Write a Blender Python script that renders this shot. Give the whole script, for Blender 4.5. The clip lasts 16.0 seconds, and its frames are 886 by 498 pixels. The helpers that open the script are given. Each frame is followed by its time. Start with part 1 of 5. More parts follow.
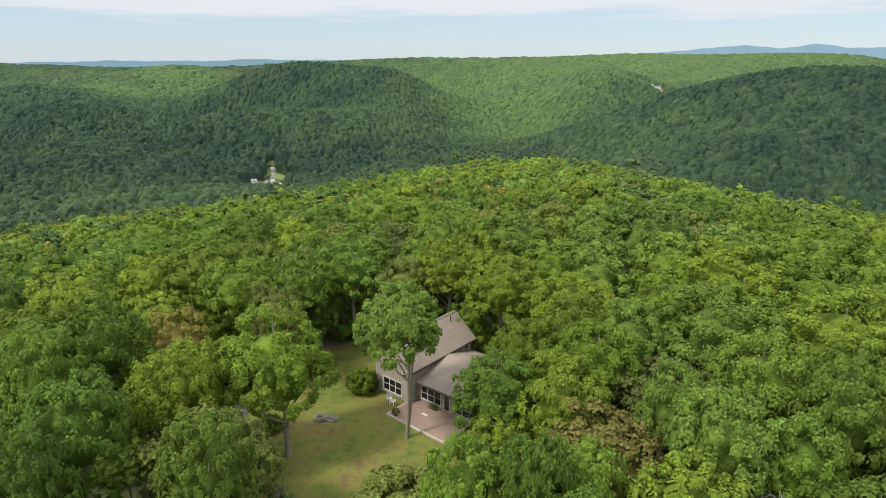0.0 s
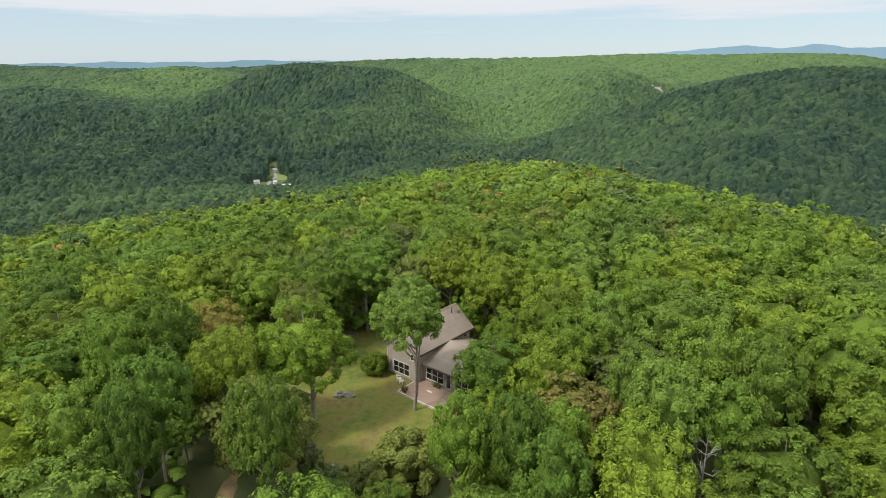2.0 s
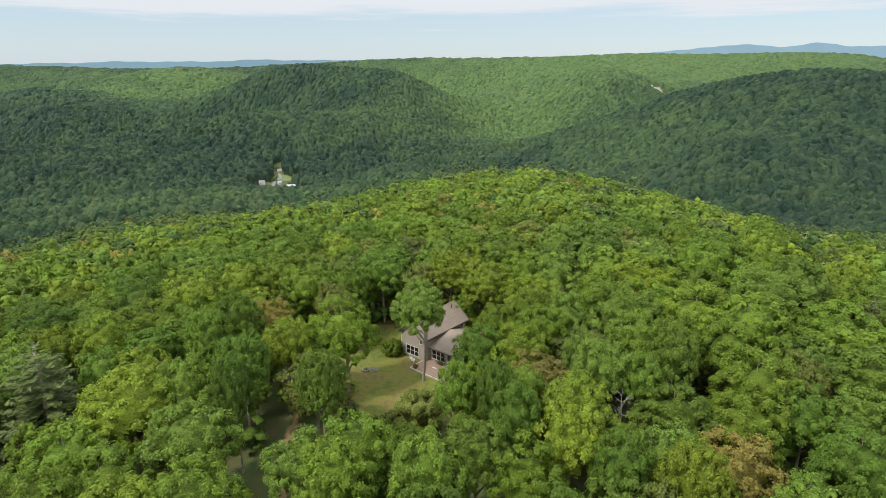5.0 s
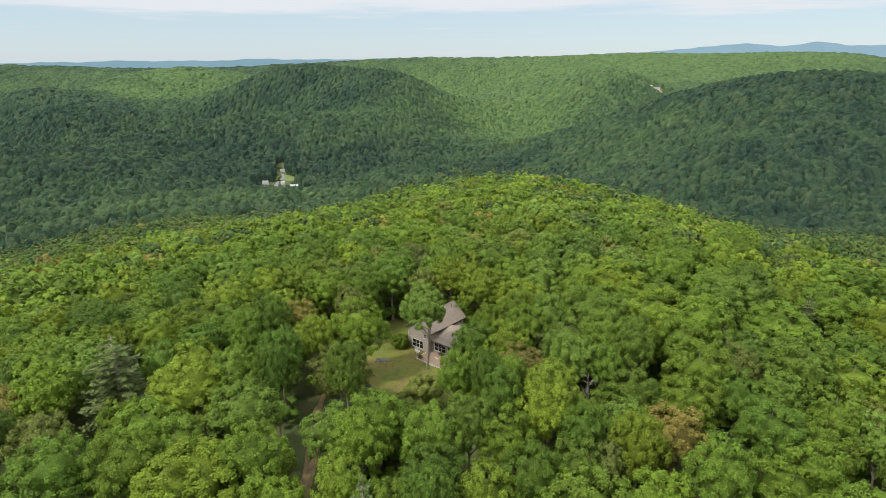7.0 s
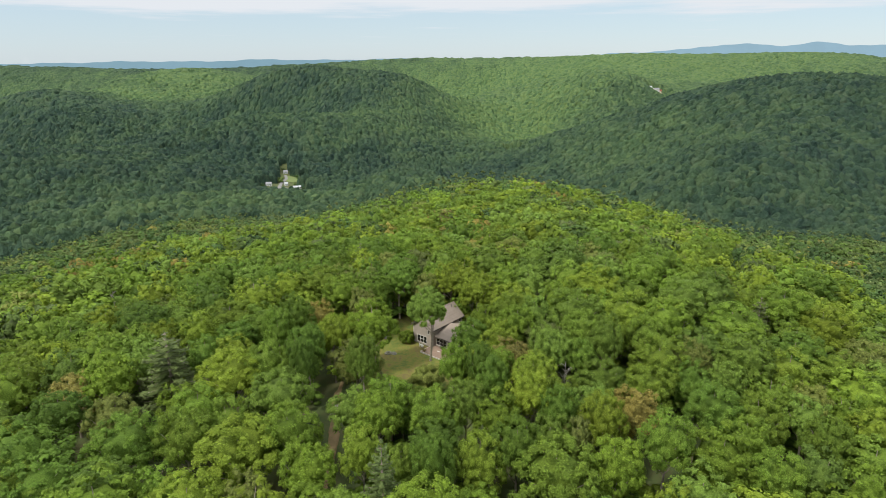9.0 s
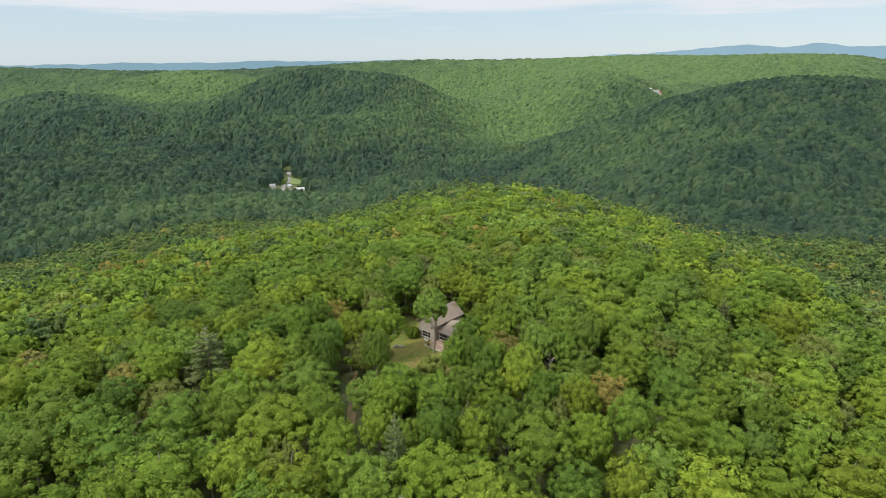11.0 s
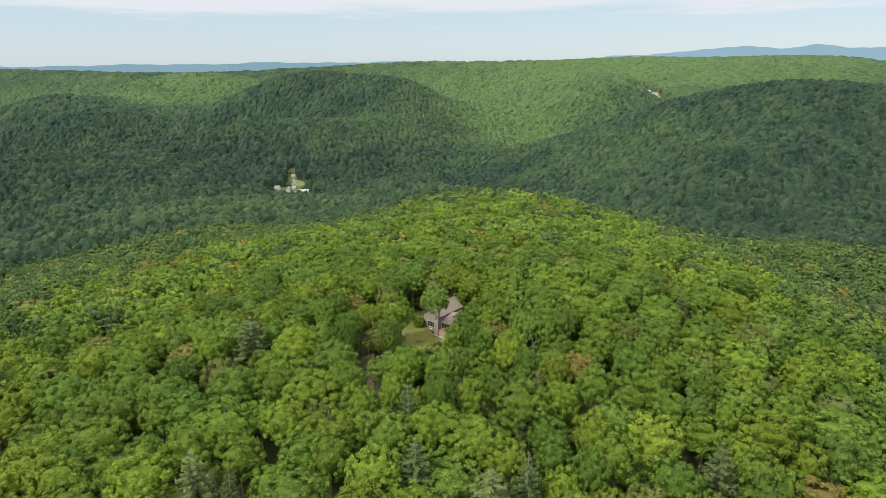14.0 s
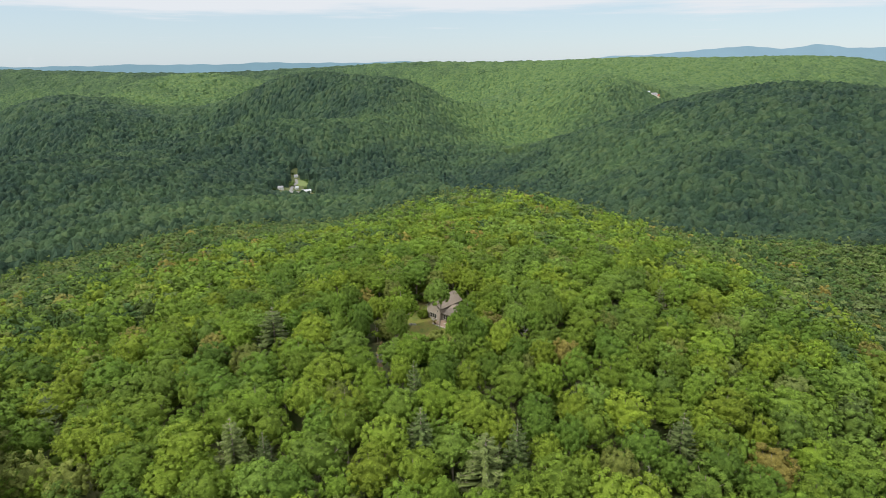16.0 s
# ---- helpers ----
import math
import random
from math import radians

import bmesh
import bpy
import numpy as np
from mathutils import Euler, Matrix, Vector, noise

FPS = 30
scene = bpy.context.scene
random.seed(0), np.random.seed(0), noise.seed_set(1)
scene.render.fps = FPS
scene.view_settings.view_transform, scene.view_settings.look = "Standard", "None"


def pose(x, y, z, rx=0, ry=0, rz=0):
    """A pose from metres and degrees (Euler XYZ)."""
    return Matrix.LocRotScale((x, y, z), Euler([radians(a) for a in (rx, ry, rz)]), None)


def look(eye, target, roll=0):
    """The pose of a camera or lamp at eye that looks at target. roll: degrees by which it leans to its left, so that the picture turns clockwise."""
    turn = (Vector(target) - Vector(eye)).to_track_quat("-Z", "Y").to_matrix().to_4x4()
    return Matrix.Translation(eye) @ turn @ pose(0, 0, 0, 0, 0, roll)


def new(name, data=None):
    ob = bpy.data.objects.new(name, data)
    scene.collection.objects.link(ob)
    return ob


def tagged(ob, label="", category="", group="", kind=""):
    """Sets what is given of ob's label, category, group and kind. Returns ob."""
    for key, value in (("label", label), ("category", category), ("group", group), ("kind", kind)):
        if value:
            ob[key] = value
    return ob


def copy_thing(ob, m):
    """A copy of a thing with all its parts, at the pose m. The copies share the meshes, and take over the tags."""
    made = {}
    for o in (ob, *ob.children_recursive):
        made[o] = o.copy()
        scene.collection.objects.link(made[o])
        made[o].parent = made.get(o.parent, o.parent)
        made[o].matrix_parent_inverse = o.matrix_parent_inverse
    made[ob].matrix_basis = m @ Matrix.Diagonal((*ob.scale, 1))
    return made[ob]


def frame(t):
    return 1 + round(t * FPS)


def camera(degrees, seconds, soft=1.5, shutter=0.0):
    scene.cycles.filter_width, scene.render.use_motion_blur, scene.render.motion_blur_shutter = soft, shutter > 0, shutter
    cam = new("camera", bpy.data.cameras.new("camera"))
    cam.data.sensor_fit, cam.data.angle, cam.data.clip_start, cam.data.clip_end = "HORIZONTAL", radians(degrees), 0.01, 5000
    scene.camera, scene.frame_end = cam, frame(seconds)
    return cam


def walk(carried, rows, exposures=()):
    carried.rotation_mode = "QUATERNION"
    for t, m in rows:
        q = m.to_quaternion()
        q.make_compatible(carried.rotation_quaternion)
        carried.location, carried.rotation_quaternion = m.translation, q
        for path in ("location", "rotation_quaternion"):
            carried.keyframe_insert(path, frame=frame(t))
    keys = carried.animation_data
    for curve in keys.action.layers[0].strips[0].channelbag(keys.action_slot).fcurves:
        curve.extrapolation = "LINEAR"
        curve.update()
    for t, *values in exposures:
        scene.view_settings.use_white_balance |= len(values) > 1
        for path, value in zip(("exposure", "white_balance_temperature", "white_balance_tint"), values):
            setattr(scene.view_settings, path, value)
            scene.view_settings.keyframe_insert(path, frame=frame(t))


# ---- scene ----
cam = camera(72.0, 16.0, 0.5)
METRES, EYE, TILT, LEAN, TURN = 125.0, 34.0, -17.0, 0.0, 0.0
ROWS = [
    (0.0, 0.00000, 0.0000, 0.00000, 0.000, 0.000, -0.000),
    (0.5, -0.00025, -0.0144, -0.00074, 0.025, 0.033, 0.030),
    (1.0, -0.00057, -0.0333, -0.00107, 0.049, 0.025, 0.040),
    (1.5, -0.00082, -0.0554, -0.00025, 0.082, 0.033, 0.060),
    (2.0, -0.00099, -0.0800, 0.00016, 0.099, 0.016, 0.070),
    (2.5, -0.00115, -0.1067, 0.00164, 0.115, -0.008, 0.070),
    (3.0, -0.00107, -0.1346, 0.00320, 0.140, -0.016, 0.080),
    (3.5, -0.00090, -0.1634, 0.00501, 0.181, -0.041, 0.090),
    (4.0, -0.00074, -0.1936, 0.00772, 0.213, -0.074, 0.100),
    (6.5, -0.00025, -0.3530, 0.02521, 0.320, -0.263, 0.090),
    (7.0, -0.00000, -0.3852, 0.02849, 0.345, -0.296, 0.090),
    (7.5, 0.00033, -0.4176, 0.03202, 0.353, -0.312, 0.120),
    (8.0, 0.00041, -0.4502, 0.03555, 0.370, -0.328, 0.150),
    (8.5, 0.00066, -0.4829, 0.03925, 0.411, -0.345, 0.140),
    (9.0, 0.00082, -0.5156, 0.04245, 0.443, -0.345, 0.120),
    (11.5, 0.00074, -0.6811, 0.05321, 0.599, -0.304, 0.110),
    (12.0, 0.00057, -0.7148, 0.05288, 0.632, -0.320, 0.100),
    (12.5, 0.00057, -0.7494, 0.05428, 0.657, -0.328, 0.110),
    (13.0, 0.00057, -0.7846, 0.05715, 0.665, -0.345, 0.110),
    (13.5, 0.00049, -0.8201, 0.05986, 0.665, -0.320, 0.120),
    (14.0, 0.00066, -0.8550, 0.05929, 0.673, -0.287, 0.110),
    (14.5, 0.00057, -0.8899, 0.05814, 0.682, -0.287, 0.110),
    (15.0, 0.00074, -0.9249, 0.05756, 0.731, -0.304, 0.080),
    (15.5, 0.00074, -0.9601, 0.05699, 0.731, -0.312, 0.090),
    (16.0, 0.00107, -0.9957, 0.05707, 0.747, -0.328, 0.100),
]
walk(cam, [(t, pose(0, 0, EYE, TILT, LEAN, TURN) @ pose(METRES * x, METRES * y, METRES * z, 90 + pitch, roll, yaw)) for t, x, y, z, yaw, pitch, roll in ROWS])

# ---- light ----
world = bpy.data.worlds.new("sky")
scene.world = world
world.use_nodes = True
SUN_ELEV, SUN_AZ = 52.0, 238.0      # degrees; azimuth clockwise from +y


def build_sky():
    nt = world.node_tree
    nt.nodes.clear()
    out = nt.nodes.new("ShaderNodeOutputWorld")
    bg = nt.nodes.new("ShaderNodeBackground")
    sky = nt.nodes.new("ShaderNodeTexSky")
    sky.sky_type, sky.sun_disc = "NISHITA", False
    sky.sun_elevation, sky.sun_rotation = radians(SUN_ELEV), radians(SUN_AZ)
    sky.air_density, sky.dust_density, sky.ozone_density = 1.0, 0.2, 1.5
    tc = nt.nodes.new("ShaderNodeTexCoord")
    sep = nt.nodes.new("ShaderNodeSeparateXYZ")
    nt.links.new(tc.outputs["Generated"], sep.inputs[0])
    # flat stratus layer: direction projected on a plane overhead
    zc = nt.nodes.new("ShaderNodeMath"); zc.operation = "MAXIMUM"; zc.inputs[1].default_value = 0.02
    nt.links.new(sep.outputs[2], zc.inputs[0])
    div = nt.nodes.new("ShaderNodeVectorMath"); div.operation = "DIVIDE"
    comb = nt.nodes.new("ShaderNodeCombineXYZ")
    for k in range(3):
        nt.links.new(zc.outputs[0], comb.inputs[k])
    nt.links.new(tc.outputs["Generated"], div.inputs[0])
    nt.links.new(comb.outputs[0], div.inputs[1])
    noi = nt.nodes.new("ShaderNodeTexNoise")
    noi.inputs["Scale"].default_value = 0.22
    noi.inputs["Detail"].default_value = 5.0
    noi.inputs["Roughness"].default_value = 0.58
    nt.links.new(div.outputs[0], noi.inputs["Vector"])
    # more cover higher up
    mr = nt.nodes.new("ShaderNodeMapRange"); mr.interpolation_type = "SMOOTHSTEP"
    mr.inputs["From Min"].default_value, mr.inputs["From Max"].default_value = 0.045, 0.10
    mr.inputs["To Min"].default_value, mr.inputs["To Max"].default_value = -0.24, 0.24
    nt.links.new(sep.outputs[2], mr.inputs["Value"])
    add = nt.nodes.new("ShaderNodeMath"); add.operation = "ADD"
    nt.links.new(noi.outputs["Fac"], add.inputs[0])
    nt.links.new(mr.outputs[0], add.inputs[1])
    ramp = nt.nodes.new("ShaderNodeMapRange"); ramp.interpolation_type = "SMOOTHSTEP"
    ramp.inputs["From Min"].default_value, ramp.inputs["From Max"].default_value = 0.36, 0.60
    nt.links.new(add.outputs[0], ramp.inputs["Value"])
    mix = nt.nodes.new("ShaderNodeMix"); mix.data_type = "RGBA"
    scl = nt.nodes.new("ShaderNodeVectorMath"); scl.operation = "SCALE"; scl.inputs["Scale"].default_value = SKY
    nt.links.new(sky.outputs[0], scl.inputs[0])
    nt.links.new(ramp.outputs[0], mix.inputs["Factor"])
    veil = nt.nodes.new("ShaderNodeMix"); veil.data_type = "RGBA"
    veil.inputs["Factor"].default_value = 0.72
    nt.links.new(scl.outputs[0], veil.inputs["A"])
    veil.inputs["B"].default_value = (*VEIL, 1)
    nt.links.new(veil.outputs["Result"], mix.inputs["A"])
    mix.inputs["B"].default_value = (*CLOUD, 1)
    nt.links.new(mix.outputs["Result"], bg.inputs["Color"])
    # an overcast sky is brighter overhead than at the horizon
    lift = nt.nodes.new("ShaderNodeMapRange")
    lift.inputs["From Min"].default_value, lift.inputs["From Max"].default_value = 0.08, 1.0
    lift.inputs["To Min"].default_value, lift.inputs["To Max"].default_value = 0.95, 2.4
    nt.links.new(sep.outputs[2], lift.inputs["Value"])
    nt.links.new(lift.outputs[0], bg.inputs["Strength"])
    nt.links.new(bg.outputs[0], out.inputs[0])


SKY, CLOUD, VEIL = 0.12, (0.72, 0.755, 0.80), (0.50, 0.63, 0.75)
build_sky()
sun = new("sun", bpy.data.lights.new("sun", "SUN"))
sun.data.energy, sun.data.angle, sun.data.color = 3.1, radians(8.0), (1.0, 0.95, 0.86)
sun.matrix_basis = look((0, 0, 0), [-math.sin(radians(SUN_AZ)) * math.cos(radians(SUN_ELEV)), -math.cos(radians(SUN_AZ)) * math.cos(radians(SUN_ELEV)), -math.sin(radians(SUN_ELEV))])
scene.view_settings.exposure = 0.2


# ---- materials ----
def material(name):
    m = bpy.data.materials.new(name)
    m.use_nodes = True
    nt = m.node_tree
    return m, nt, nt.nodes["Principled BSDF"], nt.nodes["Material Output"]


def ramp_node(nt, stops):
    r = nt.nodes.new("ShaderNodeValToRGB")
    e = r.color_ramp.elements
    while len(e) < len(stops):
        e.new(0.5)
    for el, (p, c) in zip(e, stops):
        el.position, el.color = p, (*c, 1)
    return r


def math_node(nt, op, a=None, b=None):
    n = nt.nodes.new("ShaderNodeMath")
    n.operation = op
    for k, v in ((0, a), (1, b)):
        if v is None:
            continue
        if isinstance(v, (int, float)):
            n.inputs[k].default_value = v
        else:
            nt.links.new(v, n.inputs[k])
    return n.outputs[0]


def noise_node(nt, scale, detail=4.0, rough=0.55, vector=None):
    n = nt.nodes.new("ShaderNodeTexNoise")
    n.inputs["Scale"].default_value, n.inputs["Detail"].default_value, n.inputs["Roughness"].default_value = scale, detail, rough
    if vector is None:
        g = nt.nodes.new("ShaderNodeNewGeometry")
        vector = g.outputs["Position"]
    nt.links.new(vector, n.inputs["Vector"])
    return n.outputs["Fac"]


def bump_node(nt, bsdf, height, strength, distance):
    b = nt.nodes.new("ShaderNodeBump")
    b.inputs["Strength"].default_value, b.inputs["Distance"].default_value = strength, distance
    nt.links.new(height, b.inputs["Height"])
    nt.links.new(b.outputs[0], bsdf.inputs["Normal"])


def foliage(name, stops, translucent=0.3, leaf_spread=0.45, grain=6.0):
    """Leaves: hue by tree (object random plus a stored tint), lightness by leaf."""
    m, nt, b, out = material(name)
    oi = nt.nodes.new("ShaderNodeObjectInfo")
    at = nt.nodes.new("ShaderNodeAttribute")
    at.attribute_name = "tint"
    geo = nt.nodes.new("ShaderNodeNewGeometry")
    hue = math_node(nt, "FRACT", math_node(nt, "ADD", oi.outputs["Random"], at.outputs["Fac"]))
    r = ramp_node(nt, stops)
    big = noise_node(nt, 0.35, 3.0)
    fac = math_node(nt, "ADD", math_node(nt, "MULTIPLY", hue, 0.9), math_node(nt, "MULTIPLY", big, 0.1))
    nt.links.new(fac, r.inputs[0])
    light = math_node(nt, "MULTIPLY_ADD", geo.outputs["Random Per Island"], leaf_spread)
    light.node.inputs[2].default_value = 1 - leaf_spread * 0.5
    fleck = noise_node(nt, grain, 3.0, 0.75)
    mottle = nt.nodes.new("ShaderNodeMapRange")
    mottle.inputs["From Min"].default_value, mottle.inputs["From Max"].default_value = 0.32, 0.68
    mottle.inputs["To Min"].default_value, mottle.inputs["To Max"].default_value = 0.60, 1.38
    nt.links.new(fleck, mottle.inputs["Value"])
    light = math_node(nt, "MULTIPLY", light, mottle.outputs[0])
    own = math_node(nt, "MULTIPLY_ADD", math_node(nt, "FRACT", math_node(nt, "MULTIPLY", hue, 7.31)), 0.42)
    own.node.inputs[2].default_value = 0.80
    light = math_node(nt, "MULTIPLY", light, own)
    mul = nt.nodes.new("ShaderNodeVectorMath")
    mul.operation = "SCALE"
    nt.links.new(r.outputs[0], mul.inputs[0])
    nt.links.new(light, mul.inputs["Scale"])
    bump_node(nt, b, fleck, 0.9, 0.8 / grain)
    nt.links.new(mul.outputs[0], b.inputs["Base Color"])
    b.inputs["Roughness"].default_value = 0.7
    b.inputs["Specular IOR Level"].default_value = 0.15
    tr = nt.nodes.new("ShaderNodeBsdfTranslucent")
    nt.links.new(mul.outputs[0], tr.inputs["Color"])
    mx = nt.nodes.new("ShaderNodeMixShader")
    mx.inputs[0].default_value = translucent
    nt.links.new(b.outputs[0], mx.inputs[1])
    nt.links.new(tr.outputs[0], mx.inputs[2])
    nt.links.new(mx.outputs[0], out.inputs["Surface"])
    return m


def plain(name, colour, second=None, scale=3.0, rough=0.7, bump=0.0, fine=40.0, metallic=0.0):
    """Two-scale mottled surface."""
    m, nt, b, out = material(name)
    second = second or [c * 0.7 for c in colour]
    a = noise_node(nt, scale, 5.0, 0.6)
    f = noise_node(nt, fine, 3.0, 0.6)
    r = ramp_node(nt, [(0.3, second), (0.7, colour)])
    nt.links.new(math_node(nt, "ADD", math_node(nt, "MULTIPLY", a, 0.65), math_node(nt, "MULTIPLY", f, 0.35)), r.inputs[0])
    nt.links.new(r.outputs[0], b.inputs["Base Color"])
    b.inputs["Roughness"].default_value, b.inputs["Metallic"].default_value = rough, metallic
    if bump:
        bump_node(nt, b, f, 0.6, bump)
    return m


M_OAK = foliage("oak_leaves", [(0.0, (0.086, 0.158, 0.028)), (0.18, (0.158, 0.231, 0.024)), (0.36, (0.107, 0.184, 0.027)), (0.56, (0.189, 0.248, 0.025)), (0.74, (0.138, 0.208, 0.027)), (0.88, (0.144, 0.219, 0.036)), (1.0, (0.111, 0.184, 0.036))], 0.36, 0.6)
M_OLIVE = foliage("olive_leaves", [(0.0, (0.143, 0.172, 0.040)), (0.5, (0.169, 0.196, 0.042)), (1.0, (0.133, 0.169, 0.047))], 0.3, 0.5)
M_RUST = foliage("russet_leaves", [(0.0, (0.203, 0.190, 0.043)), (0.5, (0.228, 0.185, 0.043)), (1.0, (0.181, 0.182, 0.049))], 0.3, 0.6)
M_PINE = foliage("pine_needles", [(0.0, (0.086, 0.121, 0.036)), (0.5, (0.107, 0.147, 0.045)), (1.0, (0.127, 0.157, 0.047))], 0.15)
M_VALLEY = foliage("valley_foliage", [(0.0, (0.040, 0.077, 0.025)), (0.4, (0.061, 0.108, 0.026)), (0.75, (0.084, 0.133, 0.027)), (1.0, (0.090, 0.117, 0.034))], 0.15, 0.6, 1.3)
M_BLOSSOM = foliage("pale_blossom", [(0.0, (0.30, 0.32, 0.22)), (1.0, (0.42, 0.42, 0.34))], 0.2)
M_BARK = plain("bark", (0.34, 0.29, 0.23), (0.17, 0.14, 0.11), 2.0, 0.9, 0.02, 14.0)
M_DEAD = plain("weathered_branch", (0.30, 0.275, 0.24), (0.18, 0.165, 0.145), 2.0, 0.9)


# ---- terrain ----
# hills: centre x, y, height, radius across, radius along, turn
HILLS = [
    (-49, 18, 350.5, 615, 770, -0.35), (-34, 707, 53.3, 90, 445, 0.18), (-406, 563, 76.5, 206, 633, -0.78), (768, 461, 157.5, 421, 156, 0.22),
    (773, 1201, 355.3, 481, 755, 0.77), (411, 799, 86.3, 211, 191, -0.00), (1568, 1506, 271.2, 286, 542, -0.07), (-212, 395, 14.5, 90, 141, -0.30),
    (67, 63, 11.3, 111, 90, 0.06)]
FAR_HILLS = [
    (-296, 1955, 225.4, 279, 355, 0.45), (-1, 2120, 160.2, 206, 419, -0.43), (-585, 2054, 174.0, 285, 178, -0.01), (-439, 1478, 128.2, 381, 170, 0.11),
    (-871, 2781, 186.6, 453, 447, 0.20), (-1370, 1913, 128.5, 387, 207, -0.18), (-1261, 2382, 286.9, 696, 584, -0.86), (-864, 1013, 230.2, 743, 452, 0.45),
    (411, 2438, 217.1, 654, 325, -0.75), (996, 2617, 196.2, 635, 448, -1.49), (494, 2132, 106.9, 287, 253, -0.00), (785, 3537, 212.0, 1243, 477, -0.02),
    (2291, 3465, 353.4, 1312, 757, 0.27), (-2681, 3466, 360.9, 1787, 502, 0.04), (-360, 3625, 230.8, 1239, 473, -0.02)]


def smooth(a, b, x):
    k = np.clip((x - a) / (b - a), 0, 1)
    return k * k * (3 - 2 * k)


def wave(x, y, size, seed=0.0):
    """Smooth relief, -1 to 1, from turned sines."""
    z = 0
    for k in range(5):
        a = 1.3 + 2.399 * k + seed
        u = (x * math.cos(a) + y * math.sin(a)) / size * (1 + 0.31 * k)
        z = z + np.sin(u * 2 * math.pi + 1.7 * k + seed * 3 + 1.3 * np.sin(u * 2.1 + k)) / (1 + 0.31 * k)
    return z / 3.2


def canopy_z(x, y):
    x, y = np.asarray(x, float), np.asarray(y, float)
    z = np.full(x.shape, -345.1)
    for a, b, h, rx, ry, t in (*HILLS, *FAR_HILLS):
        c, s = math.cos(t), math.sin(t)
        u, v = ((x - a) * c + (y - b) * s) / rx, (-(x - a) * s + (y - b) * c) / ry
        z = z + h * np.exp(-(u * u + v * v))
    d = np.hypot(x, y)
    far = smooth(500, 1100, d)
    return z + far * (3 * wave(x, y, 620.0) + 3 * wave(x, y, 260.0, 2.0))


def ground_z(x, y):
    x, y = np.asarray(x, float), np.asarray(y, float)
    return (canopy_z(x, y) - 13.0) * smooth(20, 50, np.hypot(x + 6, y - 54))


def mesh_of(name, verts, tris, mat, tint=None, shade_smooth=False):
    me = bpy.data.meshes.new(name)
    verts, tris = np.ascontiguousarray(verts, np.float32), np.ascontiguousarray(tris, np.int32)
    n, m = len(verts), len(tris)
    me.vertices.add(n)
    me.vertices.foreach_set("co", verts.ravel())
    me.loops.add(3 * m)
    me.loops.foreach_set("vertex_index", tris.ravel())
    me.polygons.add(m)
    me.polygons.foreach_set("loop_start", np.arange(0, 3 * m, 3, dtype=np.int32))
    if not shade_smooth:
        me.polygons.foreach_set("use_smooth", np.zeros(m, bool))
    me.update(calc_edges=True)
    if shade_smooth:
        me.polygons.foreach_set("use_smooth", np.ones(m, bool))
    if tint is not None:
        me.attributes.new("tint", "FLOAT", "POINT").data.foreach_set("value", np.ascontiguousarray(tint, np.float32))
    me.materials.append(mat)
    return me


def grid_tris(nu, nv):
    i, j = np.meshgrid(np.arange(nu - 1), np.arange(nv - 1), indexing="ij")
    a = (i * nv + j).ravel()
    return np.concatenate([np.stack([a, a + nv, a + nv + 1], 1), np.stack([a, a + nv + 1, a + 1], 1)])


def soil_material():
    m, nt, b, out = material("forest_floor")
    a, f = noise_node(nt, 0.25, 5.0, 0.6), noise_node(nt, 5.0, 4.0, 0.65)
    r = ramp_node(nt, [(0.3, (0.040, 0.060, 0.016)), (0.46, (0.060, 0.085, 0.020)), (0.58, (0.085, 0.080, 0.028)), (0.8, (0.07, 0.10, 0.024))])
    nt.links.new(math_node(nt, "ADD", math_node(nt, "MULTIPLY", a, 0.55), math_node(nt, "MULTIPLY", f, 0.45)), r.inputs[0])
    nt.links.new(r.outputs[0], b.inputs["Base Color"])
    b.inputs["Roughness"].default_value = 0.95
    bump_node(nt, b, f, 0.8, 0.12)
    return m


def build_ground():
    s = np.linspace(-1, 1, 191)
    axis = 60.0 * np.sinh(s * 5.3) / np.sinh(5.3) * 100
    x, y = np.meshgrid(axis, axis + 50, indexing="ij")
    z = ground_z(x, y) - smooth(1500, 2500, np.hypot(x, y)) * 6
    v = np.stack([x, y, z], -1).reshape(-1, 3)
    return tagged(new("ground", mesh_of("ground", v, grid_tris(191, 191), soil_material(), None, True)), "leaf-littered forest floor over rolling wooded hills", "ground", kind="structure")


build_ground()


# ---- trees: shapes ----
def icosphere(n):
    bm = bmesh.new()
    bmesh.ops.create_icosphere(bm, subdivisions=n, radius=1.0)
    v = np.array([p.co[:] for p in bm.verts])
    t = np.array([[p.index for p in f.verts] for f in bm.faces])
    bm.free()
    return v, t


def dome(n):
    """The upper part of an icosphere."""
    v, t = icosphere(n)
    t = t[v[t].mean(1)[:, 2] > -0.12]
    keep = np.unique(t)
    back = np.zeros(len(v), int)
    back[keep] = np.arange(len(keep))
    return v[keep], back[t]


ICO1, ICO2, ICO3 = icosphere(1), icosphere(2), icosphere(3)
DOME_ROUGH, DOME_FINE = dome(1), dome(2)


def unit(v):
    return v / np.maximum(np.linalg.norm(v, axis=-1, keepdims=True), 1e-9)


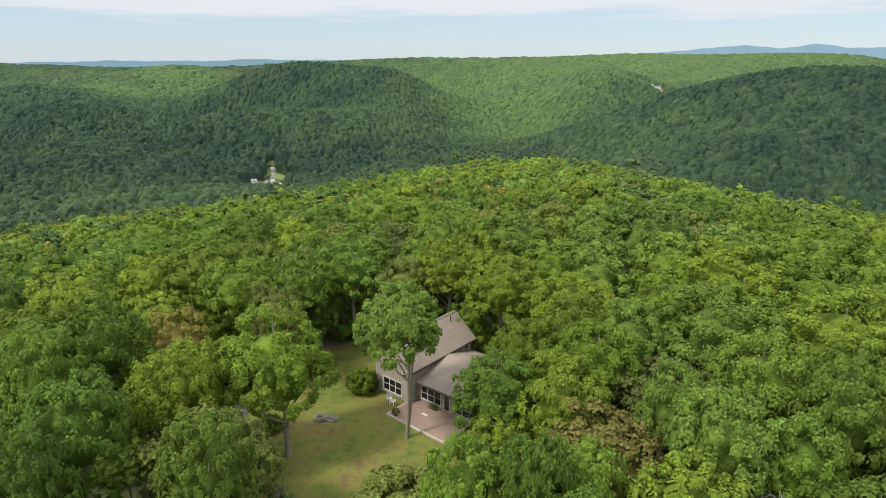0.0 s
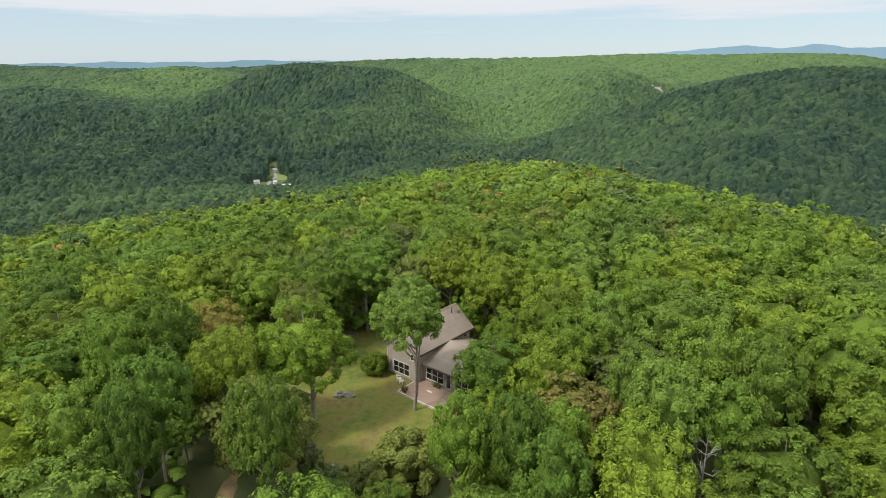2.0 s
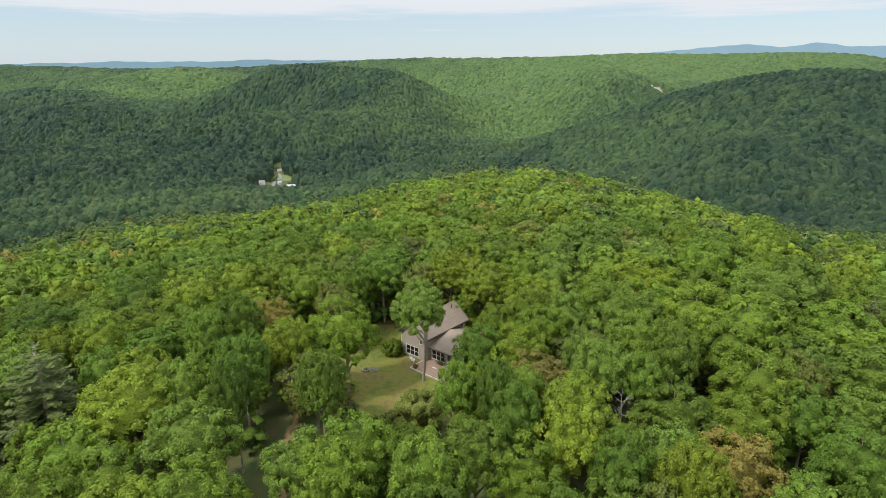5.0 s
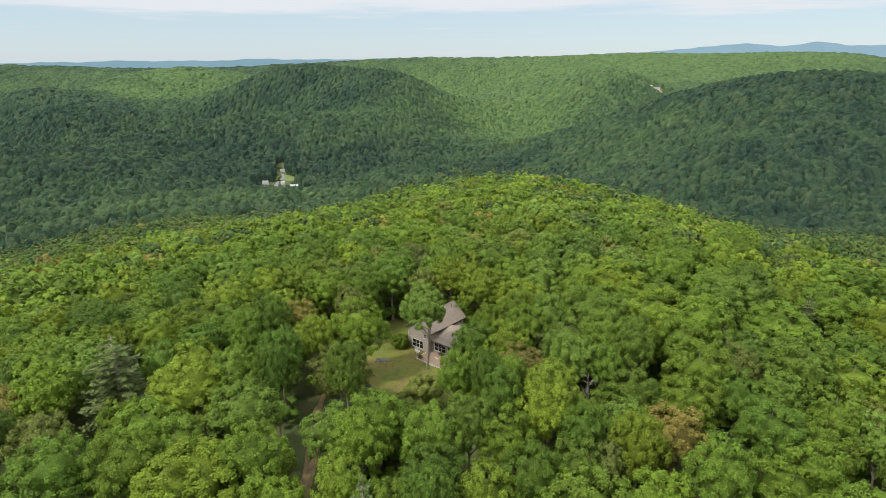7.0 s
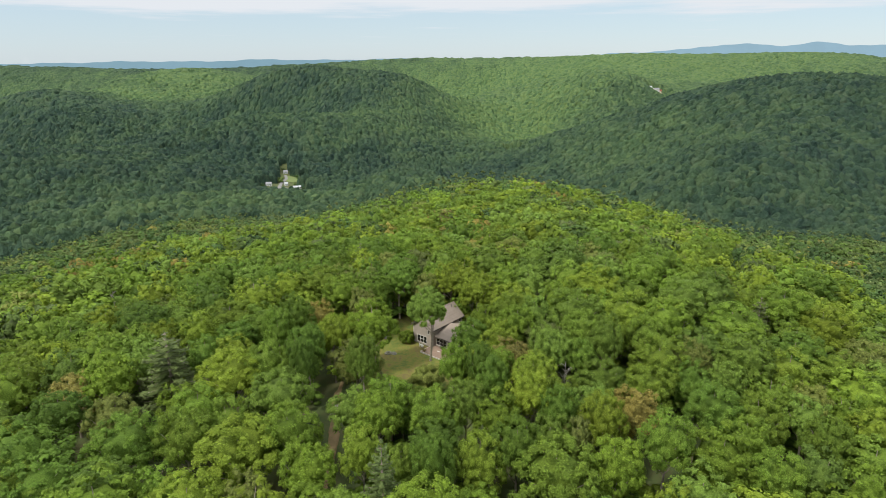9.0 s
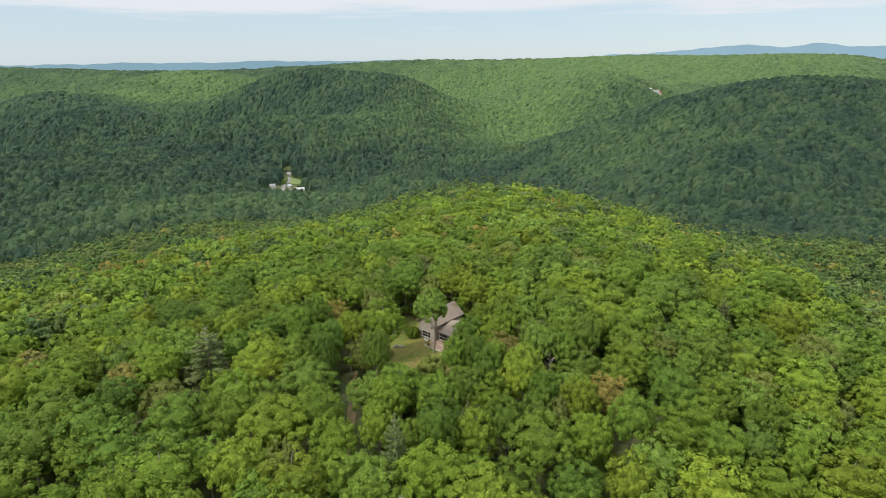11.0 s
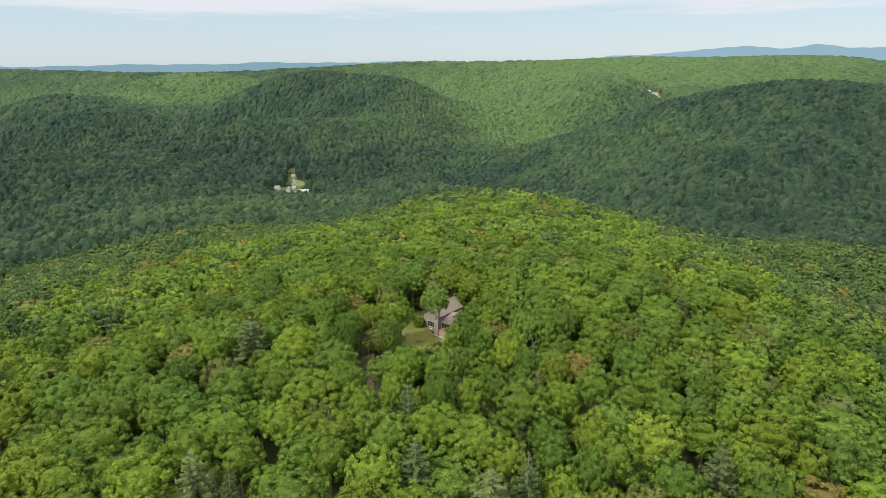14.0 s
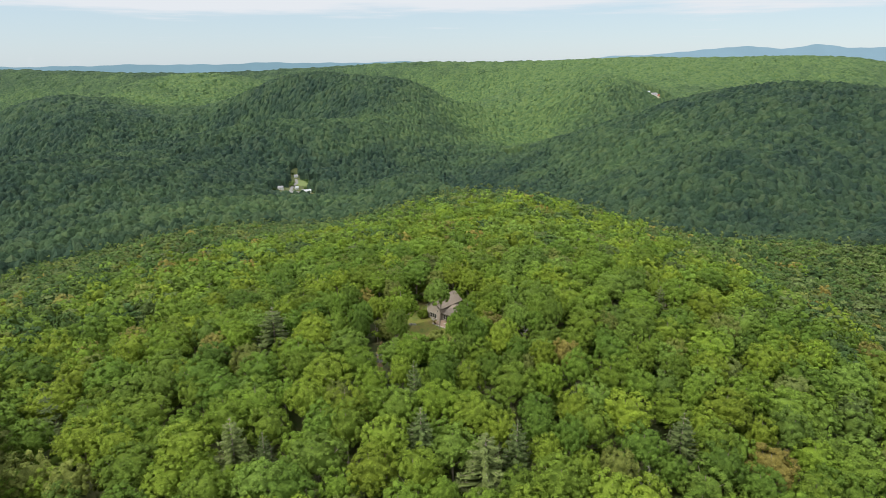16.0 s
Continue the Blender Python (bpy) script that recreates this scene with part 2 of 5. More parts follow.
def cards(rng, pos, nor, size, slim=0.8):
    """Small pointed leaf sprays at pos, facing nor."""
    n = len(pos)
    t = unit(np.cross(nor, rng.normal(size=(n, 3))))
    w = np.cross(nor, t)
    s = (size * rng.uniform(0.6, 1.4, n))[:, None]
    tip = pos + t * s * 0.62 - nor * s * 0.15
    l, r = pos - t * s * 0.38 - w * s * slim * 0.5, pos - t * s * 0.38 + w * s * slim * 0.5
    v = np.stack([l, r, tip], 1).reshape(-1, 3)
    return v, np.arange(3 * n).reshape(-1, 3)


def join(parts):
    vs, ts, k = [], [], 0
    for v, t in parts:
        vs.append(v)
        ts.append(t + k)
        k += len(v)
    return np.concatenate(vs), np.concatenate(ts)


def crown_lobes(rng, R, top, low, count):
    """Boughs spread over a domed crown: centres and radii, the middle last."""
    mid, half = low + (top - low) * 0.36, (top - low) * 0.64
    c, r = [], []
    turn = rng.uniform(0, 6.28)
    for k in range(count):
        el = -0.30 + 1.22 * (k + 0.5 + rng.uniform(-0.35, 0.35)) / count
        a = k * 2.39996 + turn + rng.uniform(-0.4, 0.4)
        q = math.sqrt(max(0.0, 1 - min(1, el * el)))
        rr = R * rng.uniform(0.85, 1.2) * 1.25 / math.sqrt(count)
        f = rng.uniform(0.86, 1.06)
        c.append((math.cos(a) * q * (R - rr) * f, math.sin(a) * q * (R - rr) * f, mid + el * (half - rr * 0.9) * f))
        r.append(rr * rng.uniform(1.05, 1.25))
    c.append((0, 0, mid))
    r.append(min(R * 0.55, half * 0.8))
    return np.array(c), np.array(r)


def outline(c, r, ray):
    """How far the boughs reach from the crown's middle along each ray, and which bough it is."""
    oc = c[-1] - c
    bq = ray @ oc.T
    disc = bq * bq - ((oc * oc).sum(1) - r * r)[None]
    hit = np.where(disc > 0, -bq + np.sqrt(np.maximum(disc, 0)), 0)
    return hit.max(1), hit.argmax(1)


def lobed_mass(rng, c, r, core, shrink, rough):
    """Closed inner mass that follows the boughs."""
    far = outline(c, r, core[0])[0] * shrink * rng.uniform(1 - rough, 1 + rough, len(core[0]))
    return c[-1] + core[0] * far[:, None], core[1]


def broadleaf_crown(rng, R, top, low, lobes, clumps, blob, leaves, size, core=None, shrink=0.68, rough=0.05):
    """A dome of boughs set with rounded clumps of leaves round a shaded inner mass. blob: the clump's body; leaves: sprays on each clump."""
    R, top = R * 0.93, low + (top - low) * 0.94
    c, r = crown_lobes(rng, R, top, low, lobes)
    k = np.arange(clumps)
    el = 1 - 1.45 * (k + 0.5) / clumps
    a = k * 2.39996 + rng.uniform(0, 6.28)
    q = np.sqrt(np.maximum(0, 1 - el * el))
    ray = unit(np.stack([np.cos(a) * q, np.sin(a) * q, el], 1) + rng.normal(size=(clumps, 3)) * 1.0 / math.sqrt(clumps))
    far, bough = outline(c, r, ray)
    p = c[-1] + ray * (far * rng.uniform(0.86, 1.0, clumps))[:, None]
    d = unit(unit(p - c[bough]) * 0.5 + ray * 0.4 + [0, 0, 0.45])
    rc = R * 1.62 / math.sqrt(clumps) * rng.uniform(0.7, 1.25, clumps)
    # bodies of the clumps, turned outwards
    bv, bt = blob
    n, m = len(bv), len(bt)
    ex = unit(np.cross(d, rng.normal(size=d.shape)))
    ey = np.cross(d, ex)
    w = bv[None] * rng.uniform(0.72, 1.2, (clumps, n, 1)) * (0.74 * rc)[:, None, None]
    v = p[:, None] + w[..., :1] * ex[:, None] + w[..., 1:2] * ey[:, None] + 0.85 * w[..., 2:] * d[:, None]
    t = bt[None] + (np.arange(clumps) * n)[:, None, None]
    pieces = [(v.reshape(-1, 3), t.reshape(-1, 3)), lobed_mass(rng, c, r, core or ICO2, shrink, rough)]
    if leaves:
        p, d, rc = (np.repeat(u, leaves, 0) for u in (p, d, rc))
        e = unit(rng.normal(size=p.shape) * 0.75 + d * 0.7)
        p = p + e * (rc * rng.uniform(0.72, 1.16, len(p)))[:, None]
        pieces.append(cards(rng, p, unit(e * 0.8 + d * 0.4 + [0, 0, 0.15] + rng.normal(size=p.shape) * 0.26), size))
    return join(pieces), c, r


def tube(points, radii, sides):
    """A tapered limb through the points."""
    pts = np.array(points, float)
    rings = []
    for k in range(len(pts)):
        d = unit(pts[min(k + 1, len(pts) - 1)] - pts[max(k - 1, 0)])
        a = unit(np.cross(d, [0.31, 0.95, 0.05] if abs(d[2]) > 0.8 else [0, 0, 1]))
        b = np.cross(d, a)
        ang = np.arange(sides) / sides * 2 * math.pi
        rings.append(pts[k] + radii[k] * (np.cos(ang)[:, None] * a + np.sin(ang)[:, None] * b))
    v = np.concatenate(rings)
    t = []
    for k in range(len(pts) - 1):
        for s in range(sides):
            a, b = k * sides + s, k * sides + (s + 1) % sides
            t += [(a, b, b + sides), (a, b + sides, a + sides)]
    return v, np.array(t)


def trunk_pieces(rng, height, c, base, limbs=7, lean=0.5):
    bend = rng.normal(size=2) * lean
    def axis(h):
        k = h / height
        return np.array([bend[0] * k * k + 0.15 * math.sin(k * 5), bend[1] * k * k + 0.15 * math.cos(k * 4) - 0.15, h])
    hs = np.array([-0.6, 0.0, 0.6, 3, 6, 9, height * 0.86])
    rr = base * np.array([1.5, 1.35, 1.0, 0.85, 0.7, 0.5, 0.12])
    parts = [tube([axis(h) for h in hs], rr, 7)]
    order = np.argsort(-np.hypot(c[:, 0], c[:, 1]))[:limbs]
    for q in c[order]:
        h0 = max(1.8, q[2] - 2.2 - 0.5 * math.hypot(q[0], q[1]))
        p0 = axis(h0)
        mid = (p0 + q) * 0.5 + [0, 0, -0.35] + rng.normal(size=3) * 0.2
        parts.append(tube([p0, mid, q, q + unit(q - p0) * 0.9], base * np.array([0.5, 0.34, 0.2, 0.05]), 5))
    return parts


def trunk_shape(*args):
    return join(trunk_pieces(*args))


def pine_shapes(rng, height, R, tiers, sprays, size):
    """White pine: flat tiers of branches on a straight trunk."""
    pos, nor, limbs, core = [], [], [tube([(0, 0, -0.5), (0, 0, 0.5), (0, 0, height * 0.5), (0, 0, height)], (0.34, 0.28, 0.17, 0.03), 7)], []
    for k in range(tiers):
        f = k / (tiers - 1)
        h = height * (0.24 + 0.74 * f)
        reach = R * (1 - f) ** 0.7 * (0.85 + 0.3 * rng.random()) + 0.35
        n = 6 if f < 0.7 else 5
        for j in range(n):
            a = (j + rng.uniform(-0.3, 0.3)) * 2 * math.pi / n + k * 1.1
            L = reach * rng.uniform(0.75, 1.1)
            d = np.array([math.cos(a), math.sin(a), 0.0])
            limbs.append(tube([(0, 0, h), d * L * 0.6 + [0, 0, h + L * 0.05], d * L + [0, 0, h + L * 0.16]], (0.07, 0.045, 0.012), 4))
            m = max(3, int(sprays * L / R))
            s = np.sqrt(rng.uniform(0.08, 1.05, m))
            side = np.array([-d[1], d[0], 0])
            q = d * (s * L)[:, None] + side * (rng.normal(size=m) * L * 0.17 * (1.15 - s))[:, None] * 1.6
            q[:, 2] += h + s * s * L * 0.16 + rng.normal(size=m) * 0.12
            pos.append(q)
            nor.append(unit(np.array([0, 0, 1.0]) + d * 0.25 + rng.normal(size=(m, 3)) * 0.33))
            if L > 1.0:
                v = ICO1[0] * [0.5 * L, 0.2 * L, 0.14] 
                ca, sa = math.cos(a), math.sin(a)
                v = np.stack([v[:, 0] * ca - v[:, 1] * sa, v[:, 0] * sa + v[:, 1] * ca, v[:, 2]], 1) + d * L * 0.5 + [0, 0, h + 0.02 * L]
                core.append((v, ICO1[1]))
    needles = join([cards(rng, np.concatenate(pos), np.concatenate(nor), size, 0.5)] + core)
    return needles, join(limbs)


def bare_shape(rng, height, R):
    parts = [tube([(0, 0, -0.5), (0.05, 0, 1), (0.15, 0.1, height * 0.55), (0.3, 0.1, height)], (0.18, 0.14, 0.09, 0.015), 6)]
    for k in range(16):
        h = height * rng.uniform(0.3, 0.92)
        a = k * 2.4
        L = R * rng.uniform(0.5, 1.0) * (1.25 - h / height)
        d = np.array([math.cos(a), math.sin(a), rng.uniform(0.5, 1.1)])
        p = np.array([0.15, 0.05, h])
        e = p + d * L
        parts.append(tube([p, p + d * L * 0.5 + rng.normal(size=3) * 0.2, e], (0.055, 0.04, 0.012), 4))
        for j in range(3):
            q = p + d * L * rng.uniform(0.4, 0.9)
            parts.append(tube([q, q + unit(d + rng.normal(size=3) * 0.7) * L * 0.45], (0.026, 0.008), 3))
    return join(parts)


def part(name, me, parent, label=""):
    ob = new(name, me)
    ob.parent = parent
    return tagged(ob, label)


def tree_model(name, crown, trunk, leaf_mat, bark_mat, label, category, group):
    root = tagged(new(name), label, category, group)
    part("trunk", mesh_of("trunk", *trunk, bark_mat, None, True), root)
    if crown is not None:
        part("crown", mesh_of("crown", *crown, leaf_mat, None, True), root)
    return root


rng = np.random.default_rng(11)
OAKS = []
for k in range(9):
    crown, c, r = broadleaf_crown(rng, 5.0, 15.0, 5.0 + 0.8 * (k % 3), 12 + 2 * (k % 3), 104, DOME_ROUGH, 20, 0.37, ICO2)
    OAKS.append((crown, trunk_shape(rng, 15.0, c, 0.24)))
FINE_OAKS = []
for k in range(7):
    crown, c, r = broadleaf_crown(rng, 5.0, 15.0, 4.6 + 0.8 * (k % 3), 13 + 2 * (k % 3), 124, DOME_ROUGH, 52, 0.26, ICO2)
    FINE_OAKS.append((crown, trunk_shape(rng, 15.0, c, 0.24)))
# narrow trees squeezed between others carry only a high crown
SLIM_OAKS = []
for k in range(4):
    crown, c, r = broadleaf_crown(rng, 5.0, 15.0, 7.0 + 0.5 * (k % 3), 12, 100, DOME_ROUGH, 44, 0.29, ICO2)
    SLIM_OAKS.append((crown, trunk_shape(rng, 15.0, c, 0.26)))

# ---- trees: places ----
# x, y, height, crown radius of trees that stand out
SLOPE_OAKS = [
    (-24.1, 34.9, 15, 3.5), (-14.0, 30.5, 15, 3.0), (4.8, 45.6, 11.8, 4.1), (1.1, 30.1, 14, 2.8), (5.2, 29.3, 15, 2.4), (8.6, 31.5, 12, 3.0),
    (18.0, 34.0, 15, 3.6), (24.5, 42.0, 15, 4.1), (22.6, 33.0, 14, 3.0), (13.3, 48.3, 15, 3.9), (17.2, 39.5, 14, 2.8), (27.7, 37.1, 15, 3.3),
    (-23.5, 29.6, 15, 2.4), (-20.9, 41.6, 14, 3.4), (-29.6, 48.3, 15, 4.2), (-31.3, 42.7, 15, 3.3), (-36.5, 31.3, 15, 6.1), (-45.0, 55.3, 15, 6.2)]
RIDGE_OAKS = [
    (-64.1, 58.3, 15, 6.2), (-56.0, 112.8, 15, 6.2), (-33.3, 100.8, 15, 6.2), (-10.6, 78.0, 15, 4.6), (10.3, 81.5, 15, 6.2), (14.0, 60.0, 15, 5.0),
    (25.4, 50.5, 15, 5.7), (34.0, 48.5, 15, 5.6), (49.3, 56.3, 15, 6.2), (54.5, 47.8, 15, 6.1), (69.6, 58.1, 15, 6.2), (75.0, 51.6, 15, 5.8),
    (28.0, 79.4, 15, 6.2), (82.5, 91.6, 15, 6.2), (49.2, 77.7, 15, 6.2), (70.6, 97.0, 15, 6.2), (89.5, 80.8, 15, 6.2), (6.8, 66.1, 15, 4.7), (0.6, 71.0, 15, 4.5), (31.7, 63.7, 15, 6.2)]
NEAR_OAKS = [
    (36.0, 33.1, 15, 5.3), (12.3, 21.9, 15, 3.7), (7.1, 24.5, 15, 3.0), (-1.9, 17.8, 15, 4.1), (-10.2, 16.3, 15, 3.7), (-26.0, 23.9, 15, 5.0),
    (-22.4, 14.6, 15, 4.4), (-28.8, 12.0, 15, 6.2), (-46.5, 15.2, 15, 5.5), (-37.4, 14.8, 15, 4.4), (4.2, 8.9, 15, 4.0), (-2.1, 6.2, 15, 3.1),
    (22.3, 8.3, 15, 4.0), (40.1, 19.9, 15, 4.6), (45.8, 19.0, 15, 4.6), (53.9, 14.5, 15, 3.6), (36.5, 10.3, 15, 5.2), (43.2, 7.6, 15, 4.0),
    (29.4, 10.6, 15, 3.8), (9.4, 10.8, 15, 4.1), (16.3, 18.5, 15, 3.0), (22.3, 15.9, 15, 3.7), (-11.4, 9.4, 15, 3.1)]
SIDE_OAKS = [
    (-61.1, 38.0, 15, 5.2), (-67.5, 37.6, 15, 4.7), (-47.6, 47.4, 15, 4.1), (41.0, 45.4, 15, 5.5), (50.2, 32.5, 15, 4.9), (57.4, 32.5, 15, 5.3),
    (68.0, 28.9, 15, 6.2), (61.5, 2.8, 15, 6.2), (77.4, 6.4, 15, 6.2), (104.8, 26.8, 15, 6.2), (-60.4, 13.4, 15, 6.2), (-75.5, 28.8, 15, 6.2),
    (-83.8, 15.6, 15, 6.2), (-93.0, 7.2, 15, 6.2), (-107.4, 23.2, 15, 6.2)]
LOW_OAKS = [
    (-25.6, -17.9, 15, 6.2), (-43.1, 1.3, 15, 6.2), (-67.7, -0.7, 15, 6.2), (-75.1, -10.4, 15, 5.9), (-13.2, -11.8, 15, 5.2), (-14.5, -20.8, 15, 5.4),
    (23.9, -11.4, 15, 3.4), (29.3, -7.3, 15, 4.7), (37.9, -0.9, 15, 6.2), (85.3, -8.4, 15, 6.2), (53.5, -14.0, 15, 5.1), (70.5, -17.9, 15, 5.0),
    (20.0, -21.9, 15, 5.8), (-52.2, -14.5, 15, 6.2), (-61.7, -18.5, 15, 6.2)]
OLIVE_TREES = [(-18.4, 72.7, 13, 3.4), (-7.4, 85.5, 13, 5.8), (42.3, 34.9, 13, 3.6), (18.5, 14.3, 13, 2.5), (57.3, 25.4, 13, 3.3)]
RUSSET_TREES = [(11.3, 36.8, 11.5, 4.6), (28.5, 21.1, 13, 4.3), (-63.5, 30.9, 13, 4.4), (65.7, -10.1, 13, 5.3)]
PINE_TREES = [(-48.0, 34.1, 17, 6.2), (-8.1, 3.8, 17, 3.0), (-5.9, -12.0, 17, 4.0), (6.6, -18.7, 17, 6.0), (12.9, -14.6, 17, 3.6), (47.1, -9.2, 17, 4.1), (-42.8, -14.7, 17, 4.5)]
BARE_TREES = [(-86.6, 86.0, 11, 3.5), (38.3, -17.7, 11, 3.9), (19.3, 29.5, 11, 3.0)]

HOUSE = Matrix.Translation((-7.2, 59.1, 0)) @ Matrix.Rotation(math.atan2(-0.643, 0.766), 4, "Z")   # x along the front, y into the house


def house_uv(x, y):
    dx, dy = x + 7.2, y - 59.1
    return dx * 0.766 - dy * 0.643, dx * 0.643 + dy * 0.766


def track_x(y):
    """Middle of the earth track."""
    return -19.8 + 1.6 * smooth(0, 1, (40 - y) / 20)


def is_open(x, y):
    """Clearing: lawn, house, terrace, drive and the track."""
    u, v = house_uv(x, y)
    lawn = ((x + 9.5) / 8.5) ** 2 + ((y - 53) / 17.0) ** 2 < 1 or (-16 < x < 1 and 23 < y < 45)
    lawn = lawn or (x + 20) ** 2 + (y - 53) ** 2 < 36
    built = -2.0 < u < 15.5 and -10.0 < v < 12.0
    drive = abs(y - 71 - 0.12 * x) < 1.0 and -30 < x < -13
    track = 8 < y < 41 and abs(x - (float(track_x(y)) if y > 20 else -18.2 + 0.225 * (20 - y))) < (1.6 if y > 34 else 2.9)
    yard = (x - 11) ** 2 + (y - 62) ** 2 < 12
    beside = 1 <= x < 9 and 33 < y < 47
    return lawn or built or drive or track or yard or beside


FIXED = [(x, y, r) for rows in (SLOPE_OAKS, RIDGE_OAKS, NEAR_OAKS, SIDE_OAKS, LOW_OAKS, OLIVE_TREES, RUSSET_TREES, PINE_TREES, BARE_TREES) for x, y, h, r in rows]
FIXED += [(-14.0, 47.2, 5.0), (-3.4, 50.0, 4.4)]


def set_tree(model, x, y, h, r, base_h, base_r, turn):
    z = float(ground_z(x, y)) - 0.1
    return copy_thing(model, Matrix.LocRotScale((x, y, z), Euler((0, 0, turn)), (1.03 * r / base_r, 1.03 * r / base_r, h / base_h)))


oak_models = [tree_model("oak_tree", c, t, M_OAK, M_BARK, "tall oak with a full crown of fresh green leaves", "tree", "oaks of the hilltop wood") for c, t in OAKS]
fine_models = [tree_model("oak_tree", c, t, M_OAK, M_BARK, "tall oak with a full crown of fresh green leaves", "tree", "oaks of the hilltop wood") for c, t in FINE_OAKS]
slim_models = [tree_model("oak_tree", c, t, M_OAK, M_BARK, "slim oak with a high crown of fresh green leaves", "tree", "oaks of the hilltop wood") for c, t in SLIM_OAKS]
used = set()


def next_oak():
    return oak_models[int(rng.integers(len(oak_models)))]


def park(models):
    """The pattern trees stand in the wood behind the start of the walk."""
    for k, m in enumerate(models):
        x, y = -66 + 9.3 * (len(used) % 15) + rng.uniform(-2, 2) + 4.5 * (len(used) // 15 % 2), -46 - 8.4 * (len(used) // 15) + rng.uniform(-2, 2)
        used.add((x, y))
        FIXED.append((x, y, 4.5))
        m.matrix_basis = Matrix.LocRotScale((x, y, float(ground_z(x, y)) - 0.1), None, None)


# young trees below the tall ones
YOUNG_OAKS = [
    (-17.6, 63.6, 7, 2.8), (-20.6, 60.8, 6, 2.6), (-24.5, 56.8, 8, 3.0), (-25.6, 62.2, 8, 3.0), (-21.8, 66.0, 8, 3.0), (-28.2, 57.0, 7, 2.8), (-29.5, 64.5, 8, 3.2), (-25.6, 51.5, 7, 2.7),
    (-26.0, 46.0, 7, 2.6), (-15.2, 67.6, 8, 2.8), (-13.0, 73.5, 8, 3.0), (-18.2, 77.0, 9, 3.0), (-24.5, 75.0, 9, 3.2), (5.5, 40.6, 5, 2.6), (7.4, 43.0, 6, 2.6), (3.6, 37.2, 5, 2.5),
    (8.2, 38.6, 6, 2.6), (5.4, 34.6, 6, 2.6), (3.4, 39.4, 7, 2.7), (4.6, 42.4, 8, 2.8), (10.2, 56.0, 5, 2.2), (9.0, 68.5, 8, 3.0), (2.5, 66.5, 8, 2.8), (-25.0, 41.0, 6, 2.4),
    (-11.6, 26.2, 6.5, 2.7), (-7.6, 27.6, 6.5, 2.8), (-4.6, 30.6, 6, 2.5), (-9.6, 31.2, 5.5, 2.4), (-3.2, 26.4, 7, 2.8), (-14.2, 25.0, 6, 2.3), (-11.8, 23.4, 6, 2.3), (-7.0, 23.6, 7, 2.6)]
for rows in (SLOPE_OAKS, RIDGE_OAKS, NEAR_OAKS, SIDE_OAKS, LOW_OAKS, YOUNG_OAKS):
    for x, y, h, r in rows:
        near = rows in (SLOPE_OAKS, NEAR_OAKS, YOUNG_OAKS) or (rows is RIDGE_OAKS and y < 70)
        set_tree(slim_models[int(rng.integers(4))] if r < 3.9 and rows is not YOUNG_OAKS else fine_models[int(rng.integers(7))] if near else next_oak(), x, y, h * rng.uniform(0.93, 1.07), r, 15.0, 5.0, rng.uniform(0, 6.28))


def variants(n, R, top, low, lobes, clumps, leaves, size, leaf_mat, bark_mat, name, label, group):
    models = []
    for k in range(n):
        crown, c, r = broadleaf_crown(rng, R, top, low, lobes, clumps, DOME_ROUGH, leaves, size, ICO2)
        models.append(tree_model(name, crown, trunk_shape(rng, top, c, 0.22), leaf_mat, bark_mat, label, "tree", group))
    return models


olive_models = variants(2, 4.5, 13, 4.0, 12, 110, 44, 0.28, M_OLIVE, M_BARK, "olive_green_tree", "broadleaf tree with dull olive-yellow young foliage", "olive trees of the wood")
russet_models = variants(2, 4.5, 13, 4.0, 12, 110, 44, 0.28, M_RUST, M_BARK, "russet_tree", "broadleaf tree with thin russet-brown foliage", "russet trees of the wood")
for k, (x, y, h, r) in enumerate(OLIVE_TREES):
    set_tree(olive_models[k % 2], x, y, h, r, 13, 4.5, k * 1.3)
for k, (x, y, h, r) in enumerate(RUSSET_TREES):
    set_tree(russet_models[k % 2], x, y, h, r, 13, 4.5, k * 1.9)
pine_models = []
for k in range(3):
    needles, limbs = pine_shapes(rng, 17.0, 4.5, 12, 46, 0.55)
    pine_models.append(tree_model("pine_tree", needles, limbs, M_PINE, M_BARK, "white pine with flat tiers of grey-green needles", "tree", "pines among the oaks"))
for k, (x, y, h, r) in enumerate(PINE_TREES):
    set_tree(pine_models[k % 3], x, y, h, r, 17, 4.5, k * 1.1)
bare_models = [tree_model("bare_tree", None, bare_shape(rng, 11, 3.6), M_DEAD, M_DEAD, "leafless grey tree with pale bare branches", "tree", "bare trees in the wood") for k in range(2)]
for k, (x, y, h, r) in enumerate(BARE_TREES):
    set_tree(bare_models[k % 2], x, y, h, r, 11, 3.6, k * 2.1)


def lawn_tree(x, y, h, R, low, label, lean, thick, aside=(0, 0), fork=False):
    (cv, ct), c, r = broadleaf_crown(rng, R, h, low, 16, 150, DOME_ROUGH, 80, 0.24, ICO2, 0.6)
    crown, c = (cv + [*aside, 0], ct), c + [*aside, 0]
    pieces = trunk_pieces(rng, h, c, thick, 9, lean)
    root = tree_model("lawn_oak", crown, pieces[0], M_OAK, M_BARK, label, "tree", "oaks on the lawn")
    for limb in pieces[1:]:
        part("limb", mesh_of("limb", *limb, M_BARK, None, True), root)
    if fork:
        part("limb", mesh_of("limb", *tube([(0.05, 0, 0.4), (0.35, 0.05, 3.0), (0.55, 0.1, 6.5), (0.8, 0.2, 10.5)], thick * np.array([0.8, 0.72, 0.6, 0.2]), 6), M_BARK, None, True), root)
    root.matrix_basis = Matrix.LocRotScale((x, y, 0), None, None)


